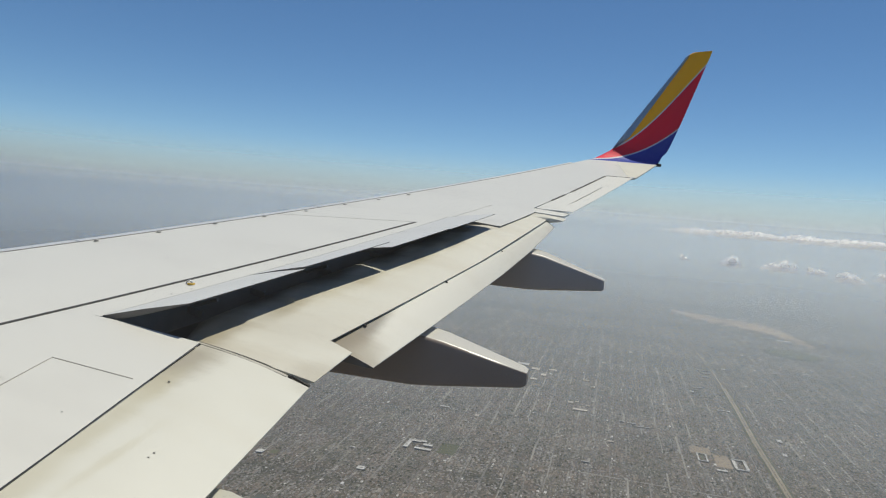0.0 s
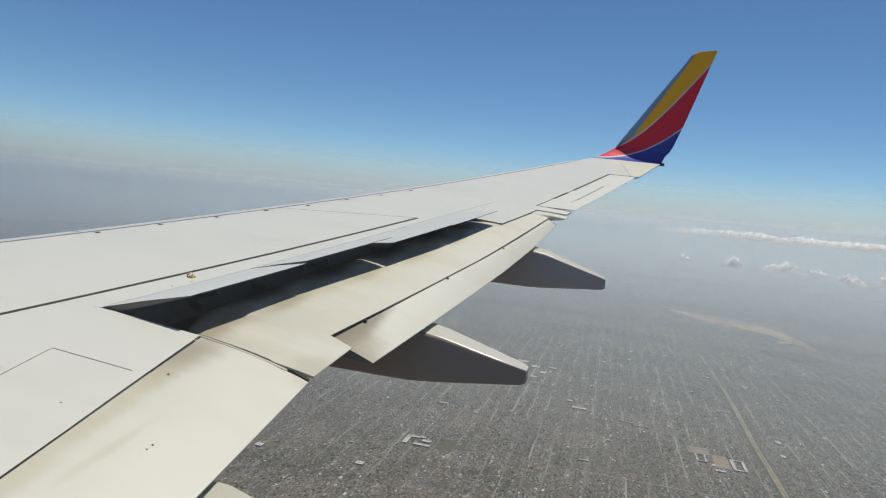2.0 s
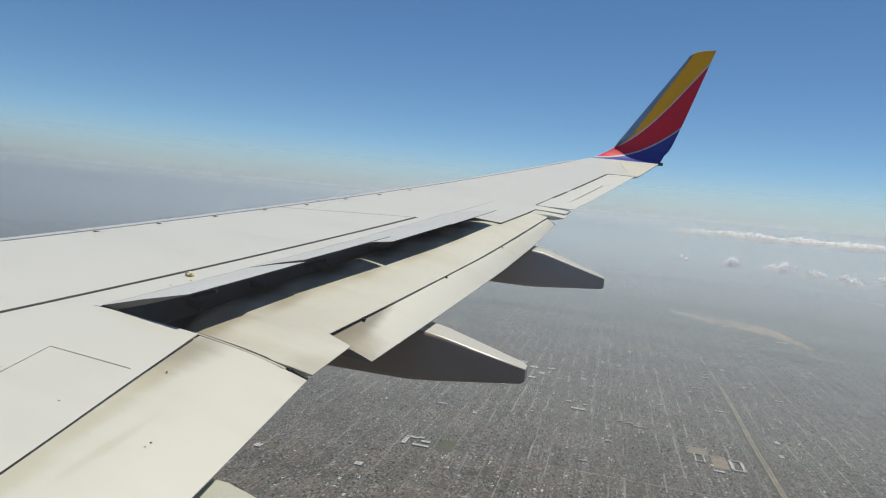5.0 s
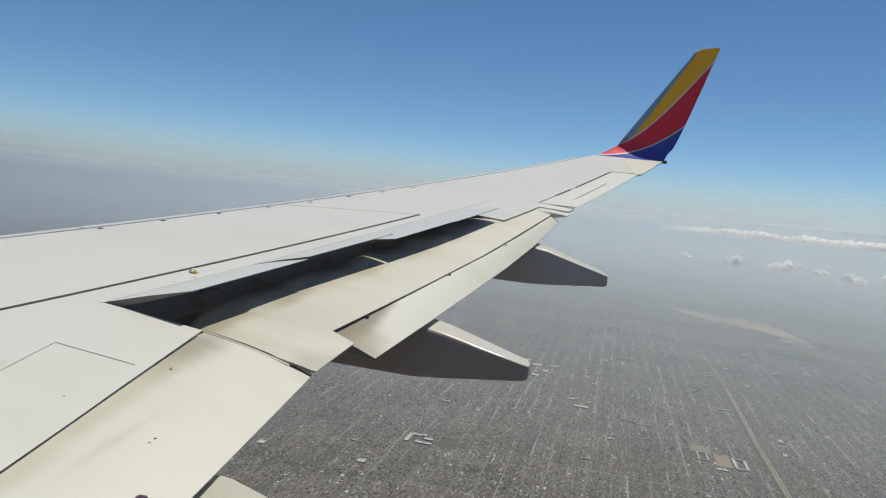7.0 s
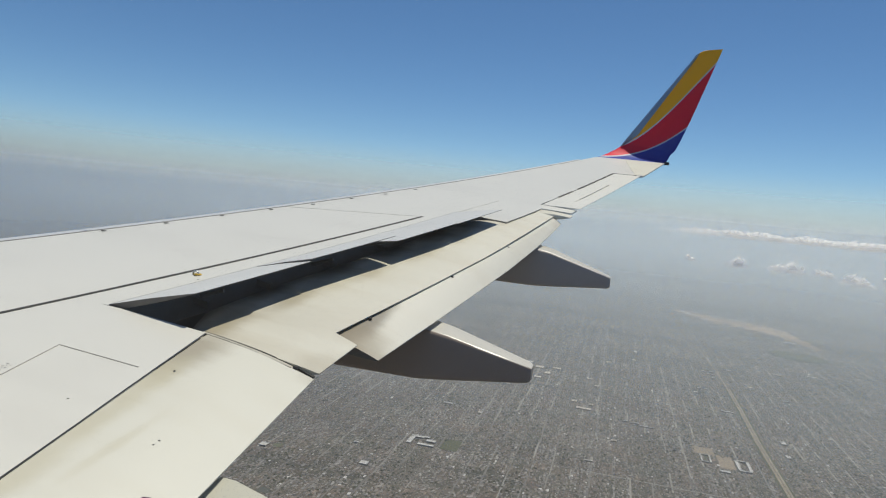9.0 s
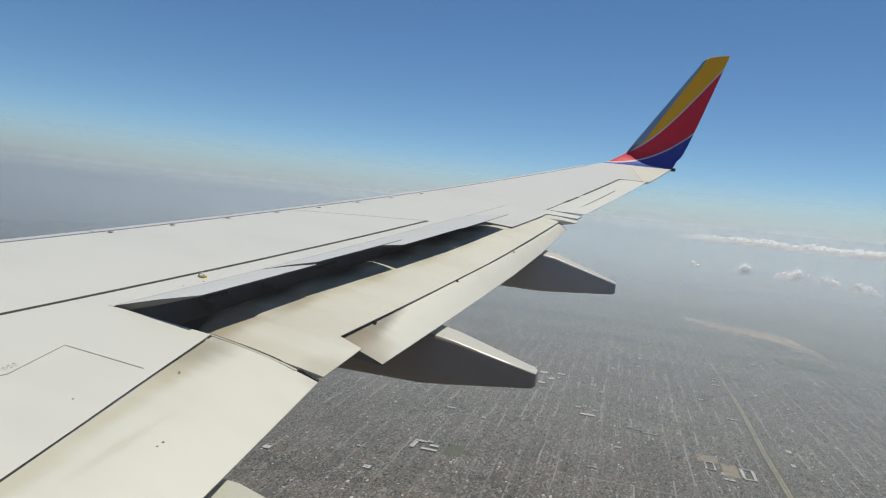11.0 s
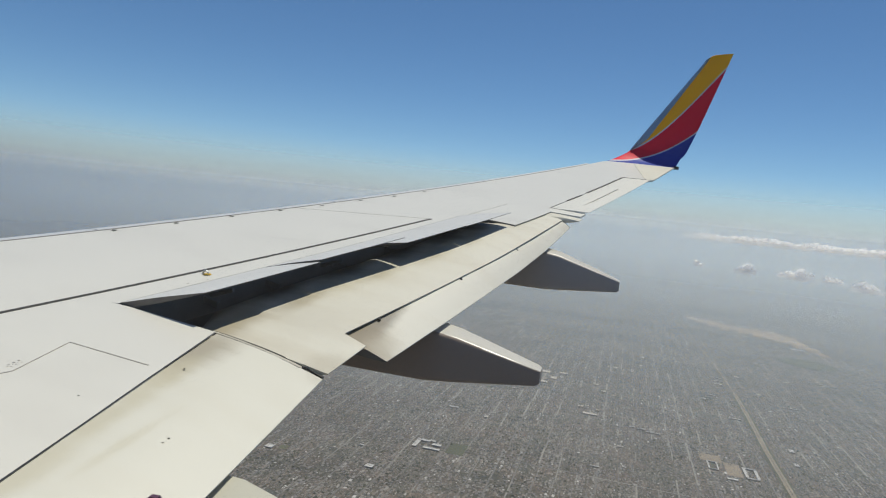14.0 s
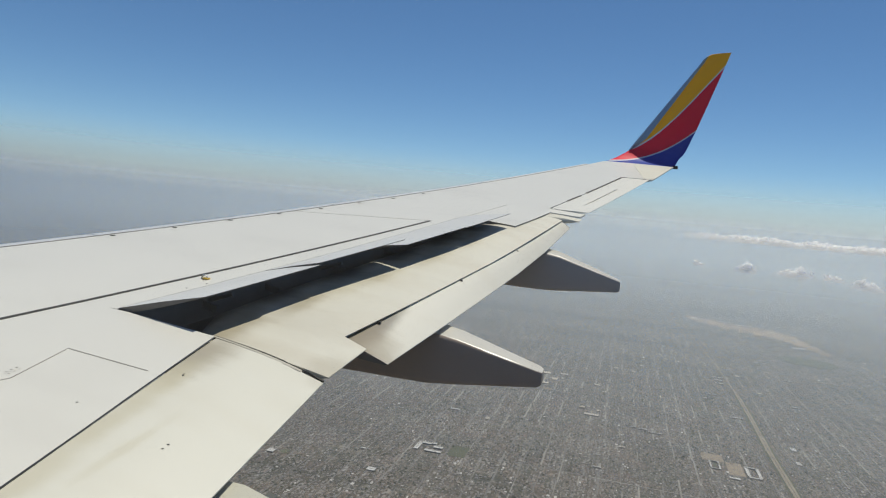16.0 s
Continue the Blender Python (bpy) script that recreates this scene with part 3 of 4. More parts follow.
def fastener(x, y, r, dz=0.0):
    ob = new("fastener", BOLT if r > 0.0055 else RIVET)
    ob.parent = wing
    ob.location = (x, y, top(x, y) + dz)
    ob.scale = (r, r, r * 0.6)
    return ob


for x, y in ((4.17, 7.85), (4.49, 8.47), (4.81, 9.11), (5.14, 9.73), (5.47, 10.29), (5.78, 10.92), (6.10, 11.48), (6.40, 12.06)):
    fastener(x, y, 0.03, 0.004)
for x, y, r in ((6.80, 4.72, 0.008), (7.07, 5.27, 0.008), (7.46, 4.645, 0.007), (7.46, 4.60, 0.007), (6.02, 6.68, 0.009), (6.09, 6.86, 0.009), (6.5, 7.70, 0.010), (6.62, 8.0, 0.010), (6.78, 8.75, 0.010), (6.98, 9.3, 0.012), (7.15, 9.85, 0.012)):
    fastener(x, y, r, 0.0 if x < 7.0 or y > 5.5 else -0.01 if x < 7.2 else -0.068)
for k in range(16):
    f = k / 15
    fastener(lerp(6.207, 6.149, f), lerp(5.378, 5.829, f), 0.004)
for k in range(18):
    f = k / 17
    fastener(lerp(7.20, 7.10, f), lerp(3.9, 5.1, f), 0.003, -0.014)
for k in range(9):
    f = k / 8
    fastener(lerp(7.42, 7.35, f), lerp(4.35, 5.2, f), 0.002, -0.047)

for k in range(22):
    f = k / 21
    x, y = lerp(6.95, 7.62, f), lerp(6.12, 6.32, f)
    fastener(x, y, 0.0025, -0.058 - 0.06 * f)
for y0 in (8.2, 10.0):
    for k in range(14):
        x = lerp(flap_front(y0) + 0.4, flap_gap(y0) - 0.03, k / 13)
        fastener(x, y0, 0.003, lerp(-0.05, -0.1, k / 13))
# ---- the cabin wall that closes the view behind the wing, with its window opening ----
# Unseen wall; its pale colour is chosen to bounce light onto wing parts.
HULL = material("hull_bounce_grey", (0.46, 0.43, 0.39), 0.4, vary=0.1, scale=1.0, grain=0.05)
bm = bmesh.new()
xs_hull = [lerp(-7, 9.2, i / 24) for i in range(24)] + [9.2, 9.36, 9.9, 10.06] + [lerp(10.4, 17.5, i / 12) for i in range(13)]
angles = [radians(a) for a in (0, 8, 27, 40, 60, 80, 100, 125, 150, 180, 210, 235, 260, 280, 300, 320, 335, 350)]
loops = {}
for r in (1.88, 1.83):
    loops[r] = [[bm.verts.new((x, r * math.cos(a), 1.38 + r * math.sin(a))) for a in angles] for x in xs_hull]
for r in loops:
    for i in range(len(xs_hull) - 1):
        for j in range(len(angles)):
            k = (j + 1) % len(angles)
            if 9.3 < xs_hull[i] < 9.5 and j == 1:
                continue
            a, b = loops[r][i], loops[r][i + 1]
            bm.faces.new((a[j], a[k], b[k], b[j]))
i = xs_hull.index(9.36)
corner = [(i, 1), (i, 2), (i + 1, 2), (i + 1, 1)]
for (i0, j0), (i1, j1) in zip(corner, corner[1:] + corner[:1]):
    bm.faces.new((loops[1.88][i0][j0], loops[1.88][i1][j1], loops[1.83][i1][j1], loops[1.83][i0][j0]))
for i in (0, len(xs_hull) - 1):
    bm.faces.new(loops[1.88][i])
bmesh.ops.recalc_face_normals(bm, faces=bm.faces)
tagged(part("fuselage_wall", bm, HULL), "unseen cabin wall with window opening, pale grey to bounce light", "fuselage", kind="structure")

# the cabin window's pane, slightly dusty
GLASS = bpy.data.materials.new("dusty_pane")
GLASS.use_nodes = True
nt = GLASS.node_tree
nt.nodes.clear()
dust = nt.nodes.new("ShaderNodeBsdfTranslucent")
dust.inputs["Color"].default_value = (0.9, 0.9, 0.9, 1)
clear = nt.nodes.new("ShaderNodeBsdfTransparent")
film = nt.nodes.new("ShaderNodeMixShader")
film.inputs["Fac"].default_value = 0.006
out = nt.nodes.new("ShaderNodeOutputMaterial")
nt.links.new(clear.outputs[0], film.inputs[1])
nt.links.new(dust.outputs[0], film.inputs[2])
nt.links.new(film.outputs[0], out.inputs["Surface"])
bm = bmesh.new()
loft(bm, [[(x, r * math.cos(radians(a)), 1.38 + r * math.sin(radians(a))) for a, r in ((8, 1.883), (27, 1.883), (27, 1.886), (8, 1.886))] for x in (9.36, 9.9)])
tagged(part("window_1", bm, GLASS), "clear cabin window pane with a film of dust", "window", kind="structure")

# ---- ground, far below, at a reduced scale ----
GROUND = -220.0


def ground_material():
    """Yards, pavements and dry plots: small cells of mixed tones over broad patches."""
    m = material("city_ground", (0.116, 0.107, 0.099), 0.95, vary=0.9, scale=0.012, grain=0.7, grain_scale=0.45)
    nt = m.node_tree
    b = nt.nodes["Principled BSDF"]
    old = b.inputs["Base Color"].links[0].from_socket
    tc = nt.nodes.new("ShaderNodeTexCoord")
    cells = nt.nodes.new("ShaderNodeTexVoronoi")
    cells.inputs["Scale"].default_value = 1.0
    longer = nt.nodes.new("ShaderNodeMapping")
    longer.inputs["Scale"].default_value = (0.52, 0.24, 1.0)
    tone = nt.nodes.new("ShaderNodeValToRGB")
    tone.color_ramp.interpolation = "CONSTANT"
    stops = ((0.0, 0.62), (0.3, 0.85), (0.55, 1.05), (0.75, 1.35), (0.92, 1.9))
    e = tone.color_ramp.elements
    e[0].position, e[0].color = 0.0, (0.62, 0.66, 0.6, 1)
    e[1].position, e[1].color = 0.3, (0.85, 0.86, 0.84, 1)
    for at, v in stops[2:]:
        e.new(at).color = (v, v * 0.97, v * 0.93, 1)
    tint = nt.nodes.new("ShaderNodeTexNoise")
    tint.inputs["Scale"].default_value = 0.035
    tint.inputs["Detail"].default_value = 4
    hues = nt.nodes.new("ShaderNodeValToRGB")
    hues.color_ramp.elements[0].position, hues.color_ramp.elements[0].color = 0.38, (0.88, 0.93, 0.90, 1)
    hues.color_ramp.elements[1].position, hues.color_ramp.elements[1].color = 0.62, (1.08, 1.0, 0.96, 1)
    nt.links.new(tc.outputs["Object"], tint.inputs["Vector"])
    nt.links.new(tint.outputs["Fac"], hues.inputs["Fac"])
    warm = nt.nodes.new("ShaderNodeMix")
    warm.data_type, warm.blend_type = "RGBA", "MULTIPLY"
    warm.inputs["Factor"].default_value = 1.0
    nt.links.new(old, warm.inputs["A"])
    nt.links.new(hues.outputs["Color"], warm.inputs["B"])
    old = warm.outputs["Result"]
    both = nt.nodes.new("ShaderNodeMix")
    both.data_type, both.blend_type = "RGBA", "MULTIPLY"
    both.inputs["Factor"].default_value = 0.75
    part_of = nt.nodes.new("ShaderNodeSeparateColor")
    nt.links.new(tc.outputs["Object"], longer.inputs["Vector"])
    nt.links.new(longer.outputs[0], cells.inputs["Vector"])
    nt.links.new(cells.outputs["Color"], part_of.inputs[0])
    nt.links.new(part_of.outputs[0], tone.inputs["Fac"])
    nt.links.new(old, both.inputs["A"])
    nt.links.new(tone.outputs["Color"], both.inputs["B"])
    nt.links.new(both.outputs["Result"], b.inputs["Base Color"])
    return m


def stuff_material(name, stops, rough=0.8):
    """Colours picked by the random number of each loose piece."""
    m = bpy.data.materials.new(name)
    m.use_nodes = True
    nt = m.node_tree
    b = nt.nodes["Principled BSDF"]
    b.inputs["Roughness"].default_value = rough
    g = nt.nodes.new("ShaderNodeNewGeometry")
    r = nt.nodes.new("ShaderNodeValToRGB")
    r.color_ramp.interpolation = "CONSTANT"
    e = r.color_ramp.elements
    e[0].position, e[0].color = stops[0][0], (*stops[0][1], 1)
    e[1].position, e[1].color = stops[1][0], (*stops[1][1], 1)
    for p, c in stops[2:]:
        q = e.new(p)
        q.color = (*c, 1)
    nt.links.new(g.outputs["Random Per Island"], r.inputs["Fac"])
    nt.links.new(r.outputs["Color"], b.inputs["Base Color"])
    return m


GROUND_MAT = ground_material()
STREET = stuff_material("street_concrete", ((0, (0.135, 0.13, 0.125)), (0.35, (0.15, 0.145, 0.138)), (0.65, (0.18, 0.172, 0.163)), (0.9, (0.23, 0.22, 0.205))), 0.9)
AVENUE = material("avenue_concrete", (0.25, 0.236, 0.215), 0.9, vary=0.6, scale=0.05, grain=0.3, grain_scale=0.5)
FREEWAY = material("freeway_concrete", (0.245, 0.212, 0.165), 0.9, vary=0.7, scale=0.06, grain=0.3, grain_scale=0.6)
DRY = material("dry_field", (0.285, 0.215, 0.15), 0.95, vary=1.3, scale=0.025, grain=0.3, grain_scale=0.15)
SAND = material("playing_field_earth", (0.235, 0.195, 0.152), 0.95, vary=0.6, scale=0.15, grain=0.3, grain_scale=0.6)
GRASS = material("sports_grass", (0.085, 0.09, 0.06), 0.95, vary=0.5, scale=0.05, grain=0.3, grain_scale=0.4)
ROOF = stuff_material("house_roofs", ((0, (0.152, 0.144, 0.14)), (0.16, (0.175, 0.164, 0.155)), (0.34, (0.20, 0.187, 0.176)), (0.5, (0.14, 0.132, 0.128)), (0.62, (0.222, 0.209, 0.196)), (0.74, (0.195, 0.166, 0.150)), (0.86, (0.255, 0.241, 0.227)), (0.965, (0.45, 0.436, 0.42))))
WALL = stuff_material("house_walls", ((0, (0.29, 0.272, 0.258)), (0.4, (0.36, 0.342, 0.326)), (0.75, (0.25, 0.236, 0.222))))
LEAF = stuff_material("tree_crowns", ((0, (0.078, 0.082, 0.066)), (0.4, (0.10, 0.102, 0.084)), (0.75, (0.066, 0.071, 0.06))))
FLATROOF = material("flat_roof", (0.44, 0.43, 0.415), 0.7, vary=0.25, scale=0.08, grain=0.2, grain_scale=0.6)
TANROOF = material("tan_flat_roof", (0.42, 0.38, 0.33), 0.8, vary=0.3, scale=0.08, grain=0.2, grain_scale=0.6)

bm = bmesh.new()
bmesh.ops.create_circle(bm, cap_ends=True, segments=96, radius=4970, matrix=Matrix.Translation((0, 0, GROUND)))
tagged(part("ground", bm, GROUND_MAT), "grey-brown city ground reaching the hazy horizon", "ground", kind="structure")


def flat_mesh(name, quads, mat, label, category, kind="structure"):
    """Loose flat strips: each (x0, x1, y0, y1, z)."""
    verts, faces = [], []
    for x0, x1, y0, y1, z in quads:
        k = len(verts)
        verts += [(x0, y0, z), (x1, y0, z), (x1, y1, z), (x0, y1, z)]
        faces.append((k, k + 1, k + 2, k + 3))
    me = bpy.data.meshes.new(name)
    me.from_pydata(verts, [], faces)
    me.materials.append(mat)
    return tagged(new(name, me), label, category, kind=kind)


PX, PY = 16.8, 52.0
rng = np.random.default_rng(7)
strips = []
for i in range(-96, 118):
    x = 9 + i * PX
    w = 0.6 if i % 5 else 0.85
    y = 250.0
    while y < 3600:
        run = rng.uniform(10, 60)
        if rng.random() < (0.72 if i % 5 else 0.9):
            bend = rng.normal(0, 0.7)
            strips.append((x - w + bend, x + w + bend, y, y + run, GROUND + 0.25))
        y += run
for j in range(0, 64):
    y = 215 + j * PY
    w = 0.4 if j % 7 else 0.9
    x = -1700.0
    while x < 2000:
        run = rng.uniform(20, 160)
        if rng.random() < 0.5 or j % 7 == 0:
            strips.append((x, x + run, y - w, y + w, GROUND + 0.35))
        x += run
pale = [q for k, q in enumerate(strips) if k % (2 if 700 < q[2] < 1150 else 6) == 0 and q[2] > 520 and q[3] - q[2] > 10]
flat_mesh("avenue", [(a - 0.2, b + 0.2, c0, d0, z + 0.1) for a, b, c0, d0, z in pale], AVENUE, "broken pale lines of wider avenues", "avenue")
flat_mesh("street", strips, STREET, "pale grey grid of residential streets", "street")


def band(name, pts, width, z, mat, label, category):
    bm = bmesh.new()
    rows = []
    for i, (x, y) in enumerate(pts):
        a, b = pts[max(i - 1, 0)], pts[min(i + 1, len(pts) - 1)]
        d = Vector((b[0] - a[0], b[1] - a[1])).normalized()
        rows.append([(x - d.y * width / 2, y + d.x * width / 2, z), (x + d.y * width / 2, y - d.x * width / 2, z)])
    vs = [[bm.verts.new(p) for p in r] for r in rows]
    for a, b in zip(vs, vs[1:]):
        bm.faces.new((a[1], b[1], b[0], a[0]))
    bmesh.ops.recalc_face_normals(bm, faces=bm.faces)
    return tagged(part(name, bm, mat), label, category, kind="structure")


WIDE = [(172, 300), (174, 560), (174, 740), (177, 870), (178, 975)]
NARROW = [(178, 975), (174, 1160), (168, 1300), (162, 1424), (154, 1750), (150, 2300)]
band("road", WIDE, 5.0, GROUND + 0.6, FREEWAY, "pale concrete freeway through the suburbs", "freeway")
band("road", NARROW, 1.5, GROUND + 0.6, FREEWAY, "pale concrete freeway narrowing into the haze", "freeway")
band("median", WIDE, 0.5, GROUND + 0.75, GROUND_MAT, "dark strip between the freeway carriageways", "median")
for off in (-3.7, 3.7):
    band("verge", [(x + off, y) for x, y in WIDE], 1.6, GROUND + 0.5, GRASS, "dull green freeway verge", "verge")
bm = bmesh.new()
spine = [(172, 1765, 10), (215, 1715, 28), (262, 1665, 36), (312, 1650, 44), (352, 1622, 46), (376, 1570, 34), (396, 1490, 24), (412, 1420, 8)]
sides = ([], [])
for k in range(36):
    f = k / 35 * 7
    a, b = spine[min(int(f), 6)], spine[min(int(f), 6) + 1]
    x, y, wide = (lerp(p, q, f - min(int(f), 6)) for p, q in zip(a, b))
    for s, row in zip((-1, 1), sides):
        r = 1.15 * wide * (1 + 0.9 * noise.noise((k * 0.6, s * 3.0, 1.0)))
        row.append(bm.verts.new((x + s * 0.45 * r, y + s * 0.9 * r, GROUND + 0.7)))
for k in range(35):
    bm.faces.new((sides[0][k], sides[0][k + 1], sides[1][k + 1], sides[1][k]))
tagged(part("dry_field", bm, DRY), "bare tan earth of an open field", "field", kind="structure")


bm = bmesh.new()
edge = []
for i in range(36):
    a = 2 * math.pi * i / 36
    r = 1 + 0.4 * noise.noise((math.cos(a) * 1.7, math.sin(a) * 1.7, 8.0))
    edge.append(bm.verts.new((346 + 50 * r * math.cos(a), 1315 + 40 * r * math.sin(a), GROUND + 0.65)))
bm.faces.new(edge)
tagged(part("park", bm, GRASS), "dull green open park", "park", kind="structure")


def free(x, y):
    """True where no large building, field or freeway lies."""
    fx = np.interp(y, (300, 560, 740, 975, 1160, 1424, 2300), (172, 174, 174, 178, 174, 162, 150))
    ok = np.abs(x - fx) > 7
    ok &= ((x - 303) / 112) ** 2 + ((y - 1600) / 110) ** 2 > 1
    for bx, by, hx, hy in TAKEN:
        ok &= (np.abs(x - bx) > hx) | (np.abs(y - by) > hy)
    return ok


OX = -69
BLOCKS = [
    (((-80, 584, 12, 4), (-84, 574, 4, 18), (-68, 567, 15, 4), (-66, 578, 8, 5), (-72, 586, 5, 4)), 1.0, "white flat-roofed school block"),
    (((-28, 955, 16, 12), (-8, 934, 11, 12), (-36, 900, 26, 7), (-4, 876, 9, 9), (-24, 925, 9, 7), (6, 905, 7, 12), (16, 940, 10, 8), (-44, 935, 8, 10)), 1.0, "pale flat-roofed shopping building"),
    (((62, 765, 16, 7), (50, 790, 6, 6), (57, 796, 4, 4), (70, 785, 4, 5)), 1.0, "tan flat-roofed warehouse among houses"),
    (((-81, 699, 10, 4), (196, 640, 9, 4), (215, 650, 11, 2.6), (210, 664, 2.5, 24), (220, 664, 2.5, 24), (215, 676, 11, 2.6), (178, 668, 1.2, 20), (186, 668, 1.2, 20), (182, 678, 8, 1.4), (182, 658, 8, 1.4)), 1.0, "white flat-roofed public building"),
    (((259, 1748, 24, 9), (264, 1724, 24, 8), (330, 1742, 24, 7), (372, 1712, 34, 7), (434, 1465, 26, 11), (448, 1570, 12, 9), (208, 1543, 18, 3), (231, 1070, 16, 2), (233, 1050, 14, 2.5), (231, 1029, 11, 3.5), (212, 954, 14, 2), (317, 1243, 6, 5), (340, 1118, 10, 3), (394, 1143, 14, 3), (314, 950, 9, 3), (228, 851, 14, 3), (279, 916, 4, 3)), 1.0, "long white flat-roofed industrial building"),
    (((108, 744, 6, 2), (118, 742, 9, 2), (130, 735, 14, 2), (75, 604, 8, 2), (270, 760, 5, 9), (265, 715, 4, 8), (-229, 495, 7, 4), (-252, 581, 9, 3), (-240, 570, 10, 3)), 1.0, "pale flat-roofed building beside the avenue"),
]
TAKEN = [(346, 1315, 42, 32), (-114, 580, 7, 11), (113, 668, 8, 14), (132, 666, 9, 12)]
for group, height, words in BLOCKS:
    TAKEN += [(x + OX, y, sx / 2 + 0.9, sy / 2 + 0.9) for x, y, sx, sy in group]
SITES = []
for k in range(46):
    bx, by = float(rng.uniform(-330, 640)), float(430 + 1100 * rng.random() ** 1.4)
    SITES.append((bx, by, float(rng.uniform(2.5, 6)), float(rng.uniform(2.5, 7))))
    TAKEN.append((bx, by, SITES[-1][2] * 0.6 + 0.8, SITES[-1][3] / 2 + 0.8))


LOTS = []
for k in range(64):
    bx = 9 + PX * (int(rng.integers(-20, 38)) + 0.5)
    by = float(420 + 1000 * rng.random() ** 1.3)
    LOTS.append((bx, by, float(rng.uniform(2.5, 6.0)), float(rng.uniform(1.5, 5.0))))
    TAKEN.append((bx, by, LOTS[-1][2] - 0.8, LOTS[-1][3] - 0.8))
LOT = stuff_material("open_lots", ((0, (0.10, 0.105, 0.07)), (0.3, (0.13, 0.12, 0.095)), (0.5, (0.20, 0.165, 0.125)), (0.65, (0.085, 0.09, 0.085)), (0.85, (0.24, 0.225, 0.20))), 0.95)
flat_mesh("open_lots", [(x - hx, x + hx, y - hy, y + hy, GROUND + 0.02 + 0.003 * k) for k, (x, y, hx, hy) in enumerate(LOTS)], LOT, "school yards, car parks and dry lots between the houses", "open lots", "stuff")


def large_building(x, y, sx, sy, h, mat, label):
    """A flat-roofed block with a parapet and roof units."""
    root = tagged(new("commercial_building"), label, "building", "large flat-roofed buildings")
    root.location = (x, y, GROUND)
    bm = bmesh.new()
    box(bm, pose(0, 0, h / 2), sx, sy, h)
    part("wall", bm, WALL, root)
    bm = bmesh.new()
    for px, py, qx, qy in ((0, sy / 2, sx + 0.3, 0.25), (0, -sy / 2, sx + 0.3, 0.25), (sx / 2, 0, 0.25, sy), (-sx / 2, 0, 0.25, sy)):
        box(bm, pose(px, py, h + 0.1), qx, qy, 0.35)
    part("parapet", bm, mat, root)
    bm = bmesh.new()
    box(bm, pose(0, 0, h + 0.03), sx - 0.2, sy - 0.2, 0.1)
    part("roof", bm, mat, root)
    for k in range(3):
        bm = bmesh.new()
        box(bm, pose(rng.uniform(-0.3, 0.3) * sx, rng.uniform(-0.3, 0.3) * sy, h + 0.3), 0.5, 0.6, 0.5)
        part("roof_unit", bm, TANROOF, root)
    return root


for group, height, words in BLOCKS:
    for x, y, sx, sy in group:
        large_building(x + OX, y, sx, sy, height, TANROOF if words.startswith("tan") or (x < 0 and "beside" in words) or (x > -20 and "shopping" in words) else FLATROOF, words)
for x, y, sx, sy in SITES:
    large_building(x, y, sx * 1.2, sy, 1.0, FLATROOF if rng.random() < 0.55 else TANROOF, "pale flat-roofed commercial building")
flat_mesh("lawn", [(-124, -108, 565, 592, GROUND + 0.5), (112, 114, 662, 676, GROUND + 0.5)], GRASS, "mown green sports lawn", "lawn")

flat_mesh("playing_field", [(124, 138, 650, 684, GROUND + 0.45), (103, 123, 680, 700, GROUND + 0.47)], SAND, "bare tan playing field beside a school", "playing field")

# houses along the streets, thinning into the haze
xs, ys, big = [], [], []
for i in range(-48, 66):
    for row, size in ((-2.6, 1.0), (2.6, 1.0), (-6.4, 0.75), (6.4, 0.75)):
        x = 9 + i * PX + row
        y = 300 + np.cumsum(rng.uniform(1.5, 3.0, 640))
        far = y > 1150
        y = np.where(far, 1150 + (y - 1150) * 2.0, y)
        y = y[(y < 1900) & (abs(x) < 180 + 0.62 * y)]
        xs.append(x + rng.normal(0, 0.8, len(y)))
        ys.append(y)
        big.append(np.where(y > 1150, 1.5, 1.0) * size)
xs, ys, big = np.concatenate(xs), np.concatenate(ys), np.concatenate(big)
keep = free(xs, ys) & (rng.random(len(xs)) < 0.55 + 0.35 * np.clip(np.sin(xs / 23 + 1.7 * np.sin(ys / 61)) * np.sin(ys / 37) + 0.6, 0, 1))
keep &= rng.random(len(xs)) < np.interp(ys, (1000, 1900), (1.0, 0.25))
cross = np.abs((ys - 215 + PY / 2) % PY - PY / 2)
keep &= cross > 1.6
xs, ys, big = xs[keep], ys[keep], big[keep]
n = len(xs)
w = rng.lognormal(0.05, 0.4, n).clip(0.5, 3.0) * big
d = rng.uniform(0.5, 1.05, n) * big
h = rng.uniform(0.16, 0.36, n)
hr = h + rng.uniform(0.05, 0.16, n)
turn = rng.random(n) < 0.15
block = rng.random((400, 120))
own = block[np.clip(((xs - 9) // PX).astype(int) + 150, 0, 399), np.clip(((ys - 215) // PY).astype(int), 0, 119)]
w, d = w * (0.72 + 0.6 * own), d * (0.8 + 0.5 * own)
hx, hy = np.where(turn, w, d), np.where(turn, d, w)
V = np.zeros((n, 10, 3))
for k, (ax, ay) in enumerate(((-1, -1), (1, -1), (1, 1), (-1, 1))):
    V[:, k] = np.stack([xs + ax * hx, ys + ay * hy, np.full(n, GROUND)], 1)
    V[:, k + 4] = np.stack([xs + ax * hx, ys + ay * hy, GROUND + h], 1)
for k, s in ((8, -1), (9, 1)):
    V[:, k] = np.stack([xs + np.where(turn, s * hx, 0), ys + np.where(turn, 0, s * hy), GROUND + hr], 1)
faces, mats = [], []
LONG = ((0, 1, 5, 4), (2, 3, 7, 6), (1, 2, 6, 9, 5), (3, 0, 4, 8, 7), (4, 5, 9, 8), (6, 7, 8, 9))
